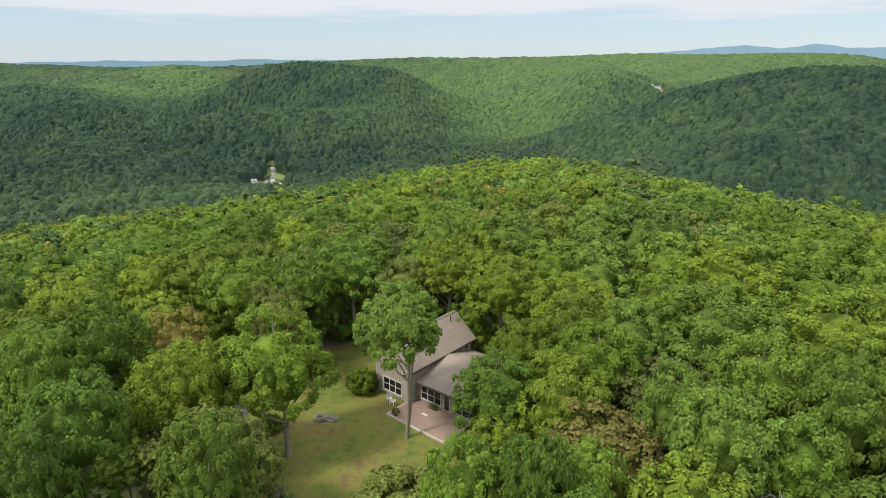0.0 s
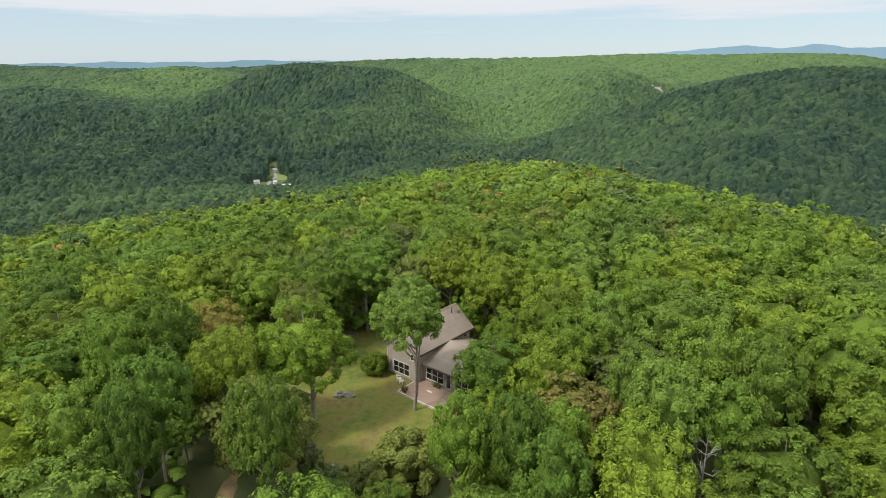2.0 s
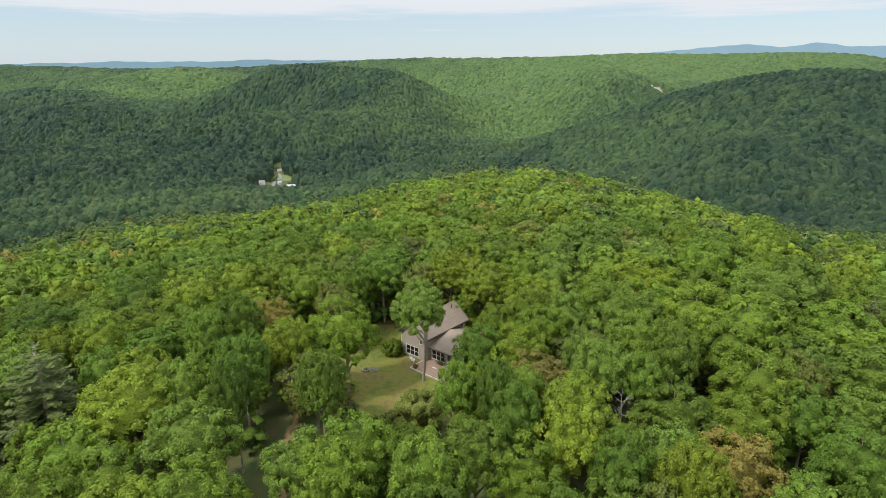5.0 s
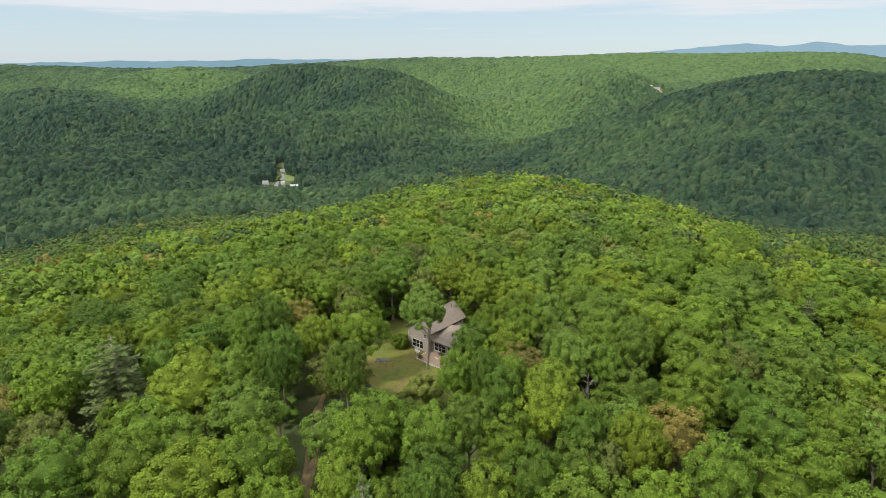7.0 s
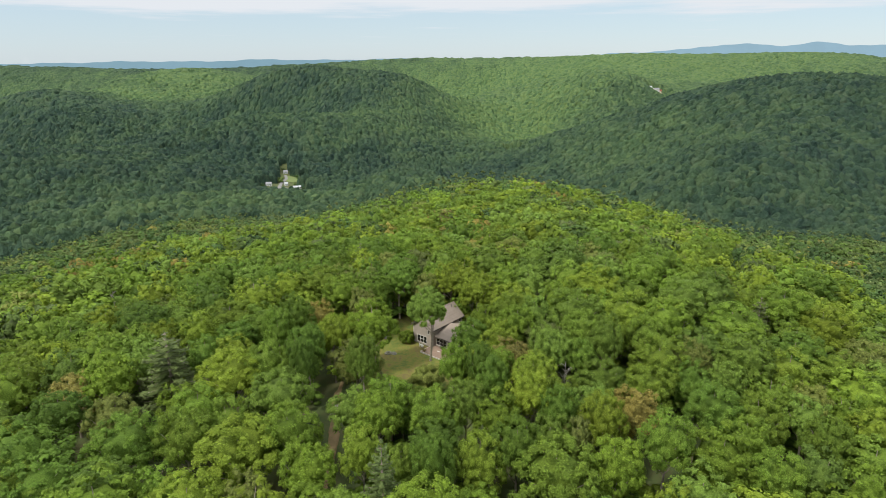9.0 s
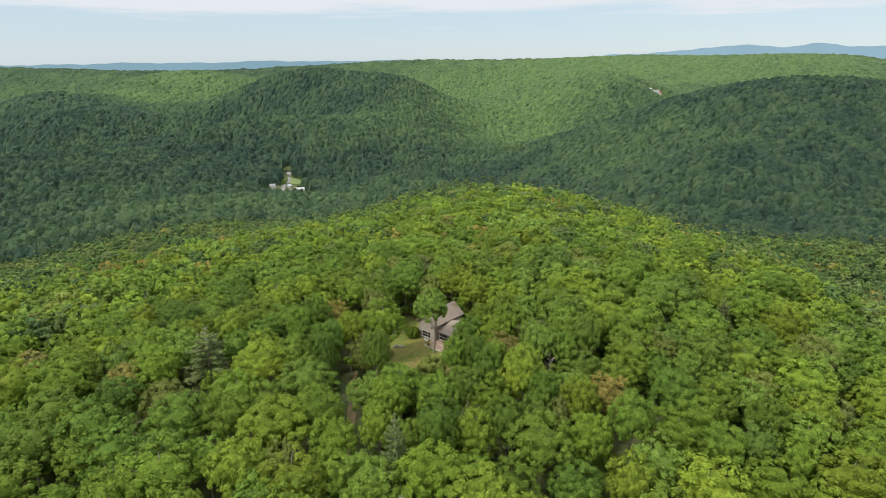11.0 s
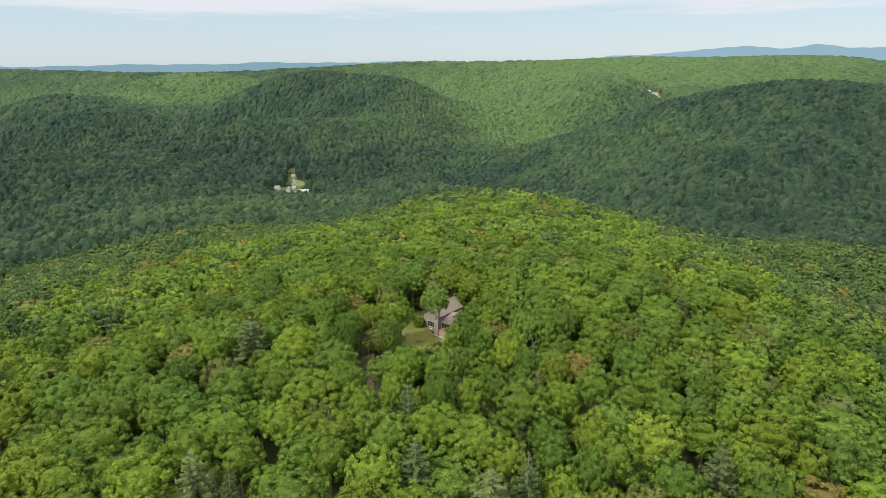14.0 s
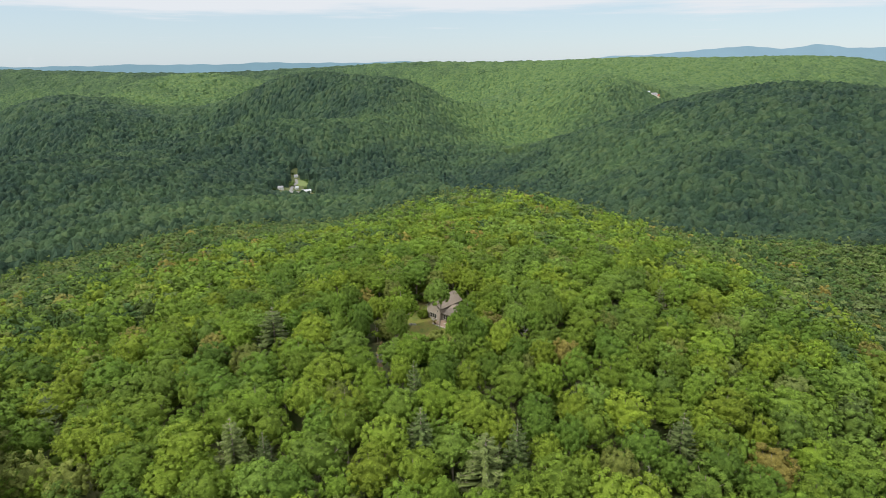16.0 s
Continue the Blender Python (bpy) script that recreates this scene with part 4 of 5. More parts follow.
def window(parent, u0, u1, z0, z1, v, panes, outward=-1, axis=0, name="window"):
    """A casement row in a wall face at v: frame pieces, sill and one pane to each bay, with a rail across."""
    def span(a0, a1, d0, d1, b0, b1):
        d0, d1 = sorted((v + outward * d0, v + outward * d1))
        return ((a0, d0, b0), (a1, d1, b1)) if axis == 0 else ((d0, a0, b0), (d1, a1, b1))
    fr = slab(name, *span(u0, u1, -0.06, 0.012, z0, z1), M_FASCIA, parent, "dark-backed window with pale frame")
    w = 0.075
    slab("sill", *span(u0 - 0.1, u1 + 0.1, 0.014, 0.12, z0 - 0.09, z0), M_TRIM, fr)
    slab("head", *span(u0 - w, u1 + w, 0.014, 0.06, z1, z1 + 0.1), M_TRIM, fr)
    bay = (u1 - u0) / panes
    for k in range(panes + 1):
        a = u0 + k * bay
        slab("mullion", *span(a - w * 0.5, a + w * 0.5, 0.016, 0.058, z0, z1), M_TRIM, fr)
    for k in range(panes):
        a = u0 + k * bay
        mid = z0 + (z1 - z0) * 0.52
        slab("pane", *span(a + 0.05, a + bay - 0.05, 0.014, 0.026, z0 + 0.02, mid - 0.025), M_GLASS, fr)
        slab("pane", *span(a + 0.05, a + bay - 0.05, 0.014, 0.026, mid + 0.025, z1 - 0.02), M_GLASS, fr)
        slab("rail", *span(a + w * 0.5 + 0.003, a + bay - w * 0.5 - 0.003, 0.027, 0.055, mid - 0.022, mid + 0.022), M_TRIM, fr)
    return fr


W, D, EAVE, RIDGE = 5.2, 10.0, 4.25, 6.45
WING_U, WING_V0, WING_V1, WING_EAVE, WING_RIDGE = 14.0, 1.05, 9.6, 2.55, 3.85


def roof_plane(parent, p0, along, up, n_up, label):
    """A pitched roof face: a deck and overlapping rows of shingles on it."""
    p0, along, up = Vector(p0), Vector(along), Vector(up)
    nor = along.cross(up).normalized()
    def deck(bm):
        low = [p0, p0 + along, p0 + along + up, p0 + up]
        a, b = [bm.verts.new(p - nor * 0.14) for p in low], [bm.verts.new(p) for p in low]
        bm.faces.new(a[::-1]); bm.faces.new(b)
        for k in range(4):
            bm.faces.new((a[k], a[(k + 1) % 4], b[(k + 1) % 4], b[k]))
    ob = piece("roof", deck, M_SHINGLE, parent, label)
    # one shared strip, lapped course on course
    la, lu = along.length, up.length
    row = lu / n_up
    bm = bmesh.new()
    box_bm(bm, (0.004, 0, 0.0), (la - 0.004, row * 1.15, 0.008))
    me = bpy.data.meshes.new("shingle_strip")
    bm.to_mesh(me)
    bm.free()
    me.materials.append(M_SHINGLE)
    ex, ey = along.normalized(), up.normalized()
    ez = ex.cross(ey)
    lift = math.atan2(0.005, row)
    for k in range(n_up):
        q = new("shingle_strip", me)
        q.parent = ob
        basis = Matrix((ex, ey, ez)).transposed().to_4x4()
        o = p0 + ey * (k * row) + ez * 0.004
        q.matrix_basis = Matrix.Translation(o) @ basis @ Matrix.Rotation(-lift, 4, "X") @ Matrix.Translation((0, 0, 0.005))
    return ob


def build_house():
    h = placed("house", "taupe wooden house with brown shingle roofs beside a lawn", "house", HOUSE)
    t = 0.18
    # main block: gable walls front and back, side walls
    gable = [(0, -0.3), (W, -0.3), (W, EAVE), (W / 2, RIDGE - 0.18), (0, EAVE)]
    piece("wall", lambda bm: prism_bm(bm, gable, 0.0, t, 1), M_SIDING, h)
    piece("wall", lambda bm: prism_bm(bm, gable, D - t, D, 1), M_SIDING, h)
    slab("wall", (0, t, -0.3), (t, D - t, EAVE), M_SIDING, h)
    slab("wall", (W - t, t, -0.3), (W, D - t, EAVE), M_SIDING, h)
    # vertical battens on the front and side
    for k in range(1, 14):
        u = k * 0.4 - 0.2
        top = EAVE + (RIDGE - 0.2 - EAVE) * (1 - abs(u - W / 2) / (W / 2))
        if 1.0 < u < 3.9:
            slab("batten", (u - 0.02, -0.018, 2.15), (u + 0.02, -0.001, top - 0.05), M_SIDING, h)
            slab("batten", (u - 0.02, -0.018, 0.0), (u + 0.02, -0.001, 0.30), M_SIDING, h)
        elif u < W:
            slab("batten", (u - 0.02, -0.018, 0.0), (u + 0.02, -0.001, top - 0.05), M_SIDING, h)
    over, front, back = 0.45, -0.45, D + 0.35
    drop = (RIDGE - EAVE) / (W / 2) * over
    roof_plane(h, (W + over, front, EAVE - drop + 0.12), (0, back - front, 0), (-(W / 2 + over), 0, RIDGE - EAVE + drop), 24, "brown asphalt shingle roof")
    roof_plane(h, (-over, back, EAVE - drop + 0.12), (0, front - back, 0), (W / 2 + over, 0, RIDGE - EAVE + drop), 24, "brown asphalt shingle roof")
    slab("ridge_cap", (W / 2 - 0.12, front, RIDGE + 0.10), (W / 2 + 0.12, back, RIDGE + 0.17), M_SHINGLE, h, "", 0.02)
    slab("fascia", (W + over - 0.02, front, EAVE - drop - 0.10), (W + over + 0.02, back, EAVE - drop + 0.10), M_FASCIA, h)
    slab("fascia", (-over - 0.02, front, EAVE - drop - 0.10), (-over + 0.02, back, EAVE - drop + 0.10), M_FASCIA, h)
    for s in (-1, 1):
        def rake(bm, s=s):
            a, b = W / 2, W / 2 + s * (W / 2 + over)
            za, zb = RIDGE + 0.10, EAVE - drop + 0.10
            prism_bm(bm, [(a, za), (b, zb), (b, zb - 0.2), (a, za - 0.2)], front - 0.05, front - 0.005, 1)
        piece("rake_board", rake, M_FASCIA, h)
    # vent pipe on the roof
    piece("vent_pipe", lambda bm: bmesh.ops.create_cone(bm, cap_ends=True, segments=12, radius1=0.06, radius2=0.06, depth=0.9, matrix=Matrix.Translation((3.3, 8.6, 6.25))), M_METAL, h, "dark roof vent pipe")
    # downpipe and corner board
    slab("corner_board", (-0.03, -0.03, 0), (0.09, -0.003, EAVE), M_TRIM, h)
    slab("corner_board", (W - 0.09, -0.03, 0), (W + 0.03, -0.003, EAVE - 0.1), M_SIDING, h)
    slab("downpipe", (-0.16, 0.1, 0.1), (-0.08, 0.18, EAVE - 0.3), M_FASCIA, h)
    # wing: shed-like gable along the front
    slab("wall", (W + 0.002, WING_V0, -0.3), (WING_U, WING_V0 + t, WING_EAVE), M_SIDING, h)
    wing = [(WING_V0, -0.3), (WING_V1, -0.3), (WING_V1, WING_EAVE), ((WING_V0 + WING_V1) / 2, WING_RIDGE - 0.1), (WING_V0, WING_EAVE)]
    piece("wall", lambda bm: prism_bm(bm, wing, WING_U, WING_U + t, 0), M_SIDING, h)
    slab("wall", (W + 0.002, WING_V1 - t, -0.3), (WING_U, WING_V1, WING_EAVE), M_SIDING, h)
    half = (WING_V1 - WING_V0) / 2
    wd = (WING_RIDGE - WING_EAVE) / half * 0.45
    roof_plane(h, (W + 0.004, WING_V0 - 0.45, WING_EAVE - wd + 0.12), (WING_U + 0.35 - W, 0, 0), (0, half + 0.45, WING_RIDGE - WING_EAVE + wd), 24, "brown asphalt shingle roof")
    roof_plane(h, (WING_U + 0.35, WING_V1 + 0.45, WING_EAVE - wd + 0.12), (W - WING_U - 0.346, 0, 0), (0, -half - 0.45, WING_RIDGE - WING_EAVE + wd), 24, "brown asphalt shingle roof")
    slab("gutter", (W + 0.01, WING_V0 - 0.56, WING_EAVE - wd - 0.06), (WING_U + 0.35, WING_V0 - 0.455, WING_EAVE - wd + 0.06), M_FASCIA, h, "dark eaves gutter")
    # windows and the terrace door
    window(h, 1.15, 3.75, 0.55, 1.98, -0.001, 3)
    window(h, 5.62, 8.25, 0.62, 2.0, WING_V0 - 0.001, 3)
    window(h, 8.75, 9.35, 3.05, 3.75, W + 0.001, 1, outward=1, axis=1)
    window(h, 4.0, 4.5, 2.9, 3.6, -0.001, 1)
    d = slab("door", (8.62, WING_V0 - 0.03, 0.26), (9.42, WING_V0 - 0.003, 2.2), M_TRIM, h, "pale framed glass terrace door")
    slab("pane", (8.73, WING_V0 - 0.045, 0.42), (9.31, WING_V0 - 0.033, 2.08), M_GLASS, d)
    slab("handle", (9.33, WING_V0 - 0.09, 1.15), (9.37, WING_V0 - 0.035, 1.28), M_METAL, d)
    window(h, 10.1, 12.8, 0.62, 2.0, WING_V0 - 0.001, 3)
    # stone base along the front
    slab("plinth", (-0.05, -0.06, -0.3), (W + 0.05, -0.02, 0.12), M_STONE, h, "grey stone plinth")
    return h


house = build_house()


def build_terrace():
    m = HOUSE @ Matrix.Translation((0, 0, 0))
    root = placed("terrace", "low brown board terrace with a pale timber edge", "terrace", m)
    u0, u1, v0, v1 = W - 0.62, 12.4, -3.1, WING_V0 - 0.12
    slab("base", (u0 + 0.06, v0 + 0.06, -0.3), (u1 - 0.06, v1, 0.205), M_FASCIA, root)
    n = 29
    me_cache = {}
    w = (v1 - v0 - 0.1) / n
    for k in range(n):
        v = v0 + 0.1 + k * w
        start = u0 + 0.1 if v + w < -0.1 else W + 0.05
        key = start
        if key not in me_cache:
            bm = bmesh.new()
            box_bm(bm, (start, 0.006, 0), (u1 - 0.1, w - 0.006, 0.035))
            me = bpy.data.meshes.new("board")
            bm.to_mesh(me)
            bm.free()
            me.materials.append(M_DECK)
            me_cache[key] = me
        b = new("board", me_cache[key])
        b.parent = root
        b.matrix_basis = Matrix.Translation((0, v, 0.21))
    slab("edge_beam", (u0, v0, -0.2), (u1, v0 + 0.09, 0.27), M_TRIM, root, "pale weathered edge timber", 0.01)
    slab("edge_beam", (u0, v0 + 0.093, -0.2), (u0 + 0.09, -0.15, 0.27), M_TRIM, root, "pale weathered edge timber", 0.01)
    return root


build_terrace()


# ---- lawn, drive, stones ----
def patch(name, inside, x0, x1, y0, y1, step, lift, mat, label, category):
    """A ground cover laid on the terrain wherever inside(x, y) is above zero, thinning into the ground at its edge."""
    xs, ys = np.arange(x0, x1 + step, step), np.arange(y0, y1 + step, step)
    x, y = np.meshgrid(xs, ys, indexing="ij")
    k = inside(x, y)
    z = ground_z(x, y) + np.minimum(lift, k * 0.6)
    t = grid_tris(len(xs), len(ys))
    keep = (k.ravel()[t] > -0.03).any(1)
    v = np.stack([x, y, z], -1).reshape(-1, 3)
    idx = np.unique(t[keep])
    remap = np.full(len(v), -1)
    remap[idx] = np.arange(len(idx))
    return tagged(new(name, mesh_of(name, v[idx], remap[t[keep]], mat, None, True)), label, category, kind="structure")


def lawn_material():
    m, nt, b, out = material("dry_lawn")
    big, mid, fine = noise_node(nt, 0.22, 4.0, 0.6), noise_node(nt, 1.1, 5.0, 0.7), noise_node(nt, 16.0, 3.0, 0.8)
    r = ramp_node(nt, [(0.38, (0.055, 0.092, 0.013)), (0.45, (0.095, 0.125, 0.016)), (0.52, (0.165, 0.155, 0.026)), (0.57, (0.140, 0.100, 0.037)), (0.64, (0.080, 0.100, 0.018))])
    a = math_node(nt, "ADD", math_node(nt, "MULTIPLY", big, 0.45), math_node(nt, "MULTIPLY", mid, 0.35))
    nt.links.new(math_node(nt, "ADD", a, math_node(nt, "MULTIPLY", fine, 0.2)), r.inputs[0])
    nt.links.new(r.outputs[0], b.inputs["Base Color"])
    b.inputs["Roughness"].default_value = 0.95
    bump_node(nt, b, fine, 0.7, 0.04)
    return m


def edge(x, y):
    return 0.14 * wave(x, y, 9.0) + 0.07 * wave(x, y, 3.5, 1.0)


M_LAWN = lawn_material()
patch("lawn", lambda x, y: 1 - ((x + 8.0) / 12.5) ** 2 - ((y - 55) / 20.0) ** 2 + edge(x, y), -26, 14, 30, 82, 0.5, 0.03, M_LAWN, "patchy yellow-green lawn round the house", "lawn")
patch("gravel_drive", lambda x, y: 1 - (np.abs(y - 71.5 - 0.12 * x) / 1.7) ** 2 - (np.abs(x + 22) / 10.0) ** 4 + edge(x, y), -36, -6, 62, 76, 0.5, 0.045, M_GRAVEL, "pale grey gravel drive among the trees", "drive")
patch("dirt_track", lambda x, y: 1 - (np.abs(x - track_x(y)) / 1.0) ** 2 - (np.abs(y - 27) / 14.5) ** 4 + 1.8 * edge(x, y), -25, -11, 10, 44, 0.5, 0.04, plain("bare_earth", (0.27, 0.17, 0.085), (0.13, 0.11, 0.045), 1.3, 0.95, 0.04, 9.0), "reddish bare-earth track through the wood", "track")


def stone(name, x, y, sx, sy, sz, label, seed, group="", mat=None):
    g = np.random.default_rng(seed)
    v, t = ICO2
    n = 1 + 0.22 * np.sin(v @ g.normal(size=3) * 3 + 1) + 0.12 * np.sin(v @ g.normal(size=3) * 6) + g.uniform(-0.06, 0.06, len(v))
    v = v * n[:, None] * [sx, sy, sz]
    ob = tagged(new(name, mesh_of(name, v, t, mat or M_STONE, None, False)), label, "stone", group)
    ob.matrix_basis = Matrix.LocRotScale((x, y, float(ground_z(x, y)) + sz * 0.35), Euler((0, 0, seed * 1.7)), None)
    return ob


def shrub(x, y, r, h, mat, label, seed, leaves=900, size=0.2, name="shrub"):
    g = np.random.default_rng(seed)
    (v, t), c, rr = broadleaf_crown(g, r, h, 0.1, 12, 60, DOME_ROUGH, leaves // 24, size * 0.9, ICO2)
    root = tagged(new(name), label, "shrub")
    part("foliage", mesh_of("foliage", v, t, mat, None, True), root)
    part("stems", mesh_of("stems", *join([tube([(0, 0, -0.2), q * 0.6, q], (0.05, 0.035, 0.01), 4) for q in c[:6]]), M_BARK), root)
    root.matrix_basis = Matrix.LocRotScale((x, y, float(ground_z(x, y))), None, None)
    return root


shrub(-8.6, 58.6, 1.75, 2.9, M_OAK, "dense rounded green shrub at the house corner", 5, 1500, 0.2)
shrub(-17.9, 49.6, 1.3, 1.9, M_BLOSSOM, "grey-white flowering shrub at the lawn edge", 6, 900, 0.16)
shrub(-3.7, 37.4, 3.5, 6.0, M_OLIVE, "broad olive-yellow bush at the lawn's edge", 7, 4500, 0.28)
shrub(-7.4, 35.5, 2.2, 3.6, M_OLIVE, "olive-yellow bush at the lawn's edge", 8, 2200, 0.28)
shrub(10.5, 60.0, 1.6, 2.4, M_BLOSSOM, "white-flowered shrub behind the house wing", 9, 900, 0.2)
shrub(-16.5, 51.5, 1.1, 1.5, M_OAK, "small green shrub by the stones", 10, 500, 0.2)
shrub(-11.9, 20.3, 1.5, 1.6, M_BLOSSOM, "pale flowering shrub beside the track", 12, 700, 0.22)
g_spruce = np.random.default_rng(3)
needles, limbs = pine_shapes(g_spruce, 4.6, 1.35, 12, 34, 0.3)
sp = tree_model("spruce", needles, limbs, M_PINE, M_BARK, "small dark conical spruce on the lawn", "tree", "")
sp.matrix_basis = Matrix.Translation((-12.1, 37.3, 0))
needles, limbs = pine_shapes(g_spruce, 2.6, 1.1, 7, 18, 0.3)
sp = tree_model("juniper", needles, limbs, M_PINE, M_BARK, "low spreading juniper beside the spruce", "shrub", "")
sp.matrix_basis = Matrix.Translation((-10.0, 36.9, 0))

# fire ring of stones on the lawn
for k in range(9):
    a = k * 0.698
    stone("boulder", -12.2 + 0.55 * math.cos(a) * (1 + 0.1 * math.sin(k * 5)), 53.2 + 0.5 * math.sin(a), 0.27 + 0.06 * math.sin(k * 3), 0.25, 0.25 + 0.05 * math.cos(k * 7), "mottled grey boulder in a heap on the lawn", 20 + k, "boulder heap on the lawn")
stone("boulder", -11.0, 53.1, 0.62, 0.5, 0.26, "flat dark grey boulder beside the stone heap", 33, "", M_STONE)
stone("boulder", -13.4, 60.4, 0.55, 0.4, 0.4, "pale grey boulder at the edge of the trees", 34)
stone("boulder", -14.8, 61.6, 0.5, 0.4, 0.3, "pale grey boulder at the edge of the trees", 35)
for k, (x, y) in enumerate(((-20.3, 54.6), (-19.4, 55.6), (-19.6, 53.6), (-18.5, 54.7), (-20.6, 56.2), (-18.8, 56.6), (-20.0, 57.6), (-21.3, 55.2), (-23.5, 59.4), (-24.4, 60.8))):
    stone("slab_stone", x, y, 0.75, 0.42, 0.14, "flat pale stepping stone bedded in the bank", 40 + k, "stone steps in the bank")
for k in range(26):
    a, q = k * 2.39996, math.sqrt(k / 26)
    stone("rubble_stone", -18.9 + 1.3 * q * math.cos(a), 30.6 + 1.6 * q * math.sin(a), 0.28, 0.24, 0.2, "rough stone of a rubble heap on bare earth", 60 + k, "rubble heap by the track")


def log(x, y, length, radius, turn, seed):
    v, t = tube([(-length / 2, 0, 0), (-length / 6, 0.04, 0.02), (length / 6, -0.03, 0), (length / 2, 0.02, 0.01)], (radius, radius * 0.97, radius * 0.92, radius * 0.85), 9)
    n = len(v)
    v = np.concatenate([v, [(-length / 2, 0, 0), (length / 2, 0.02, 0.01)]])
    ends = [(n, (k + 1) % 9, k) for k in range(9)] + [(n + 1, n - 9 + k, n - 9 + (k + 1) % 9) for k in range(9)]
    ob = tagged(new("log", mesh_of("log", v, np.concatenate([t, ends]), M_DEAD, None, False)), "weathered felled log lying beside the track", "log", "felled logs by the track")
    ob.matrix_basis = Matrix.LocRotScale((x, y, float(ground_z(x, y)) + radius * 0.9), Euler((0, 0, turn)), None)


for k in range(4):
    log(-19.2 + 0.3 * (k % 2), 33.6 - 0.28 * k, 2.2 + 0.4 * math.sin(k * 2.0), 0.16, 0.12 * math.sin(k * 3.0), k)


# ---- terrace things ----
def on_house(u, v, z):
    return HOUSE @ Matrix.Translation((u, v, z))


def lathe(profile, segments=16):
    v, t = [], []
    for r, z in profile:
        for k in range(segments):
            a = k / segments * 2 * math.pi
            v.append((r * math.cos(a), r * math.sin(a), z))
    for i in range(len(profile) - 1):
        for k in range(segments):
            a, b = i * segments + k, i * segments + (k + 1) % segments
            t += [(a, b, b + segments), (a, b + segments, a + segments)]
    return np.array(v), np.array(t)


def flower_pot(u, v, s, seed):
    root = placed("flower_pot", "dark brown pot with a reddish plant on the terrace", "plant pot", on_house(u, v, 0.247) @ Matrix.Scale(s, 4), "pots at the terrace corner")
    part("pot", mesh_of("pot", *lathe([(0.0, 0.0), (0.16, 0.0), (0.22, 0.3), (0.25, 0.3), (0.25, 0.35), (0.21, 0.35), (0.19, 0.27), (0.0, 0.27)]), M_POT, None, True), root)
    g = np.random.default_rng(seed)
    p = g.normal(size=(60, 3)) * [0.14, 0.14, 0.1] + [0, 0, 0.46]
    part("leaves", mesh_of("leaves", *cards(g, p, unit(g.normal(size=(60, 3)) + [0, 0, 0.8]), 0.14), M_RUST), root)


flower_pot(5.1, -2.55, 1.0, 1)
flower_pot(5.55, -2.75, 0.8, 2)
flower_pot(5.35, -2.2, 0.7, 3)
shrub_pot = placed("planter", "leafy green planter under the wing windows", "planter", on_house(7.6, 0.55, 0.247))
slab("box", (-0.5, -0.16, 0), (0.5, 0.16, 0.28), M_POT, shrub_pot, "", 0.02)
g_p = np.random.default_rng(4)
pp = g_p.normal(size=(150, 3)) * [0.3, 0.13, 0.12] + [0, 0, 0.42]
part("leaves", mesh_of("leaves", *cards(g_p, pp, unit(g_p.normal(size=(150, 3)) + [0, 0, 0.8]), 0.16), M_OAK), shrub_pot)
mat_ob = placed("door_mat", "pale door mat on the terrace boards", "mat", on_house(7.6, -0.75, 0.247))
slab("mat", (-0.35, -0.14, 0), (0.35, 0.14, 0.02), M_TRIM, mat_ob, "", 0.004)


def chair(u, v, turn):
    root = placed("garden_chair", "white plastic garden chair below the house window", "chair", on_house(u, v, 0.03) @ Matrix.Rotation(turn, 4, "Z"), "chairs on the grass")
    slab("seat", (-0.25, -0.25, 0.38), (0.25, 0.25, 0.42), M_WHITE, root, "", 0.01)
    slab("backrest", (-0.25, 0.21, 0.44), (0.25, 0.25, 0.85), M_WHITE, root, "", 0.01)
    for x in (-0.22, 0.22):
        for y in (-0.22, 0.2):
            slab("leg", (x - 0.025, y - 0.025, 0), (x + 0.025, y + 0.025, 0.378), M_WHITE, root)
        slab("armrest", (x - 0.03, -0.22, 0.6), (x + 0.03, 0.2, 0.63), M_WHITE, root)


chair(2.9, -1.0, 2.2)
chair(3.6, -1.25, 3.4)
lamp = placed("wall_lamp", "dark wall lantern at the house corner under the eaves", "lamp", on_house(-0.35, -0.28, 4.15))
slab("arm", (0.1, 0.05, 0.0), (0.36, 0.1, 0.05), M_METAL, lamp)
slab("lantern", (-0.1, 0.0, -0.12), (0.12, 0.16, 0.12), M_METAL, lamp, "", 0.03)


# tufts of grass over the lawn
g_t = np.random.default_rng(8)
tx, ty = g_t.uniform(-20, 4, 16000), g_t.uniform(36, 74, 16000)
uu, vv = house_uv(tx, ty)
keep = (((tx + 8) / 12.0) ** 2 + ((ty - 55) / 19.0) ** 2 < 0.95) & ~((uu > -0.3) & (uu < 14.5) & (vv > -0.3) & (vv < 10)) & ~((uu > 4.4) & (uu < 12.6) & (vv > -3.3) & (vv < 1.2))
tx, ty = tx[keep], ty[keep]
tp = np.stack([tx, ty, ground_z(tx, ty) + 0.05], 1)
tagged(new("grass_tufts", mesh_of("grass_tufts", *cards(g_t, tp, unit(g_t.normal(size=tp.shape) * 0.5 + [0, 0, 0.9]), 0.09, 0.6), foliage("lawn_grass", [(0.0, (0.11, 0.15, 0.018)), (0.5, (0.165, 0.175, 0.026)), (1.0, (0.22, 0.19, 0.04))], 0.3))), "short patchy grass tufts over the lawn", "grass", kind="stuff")


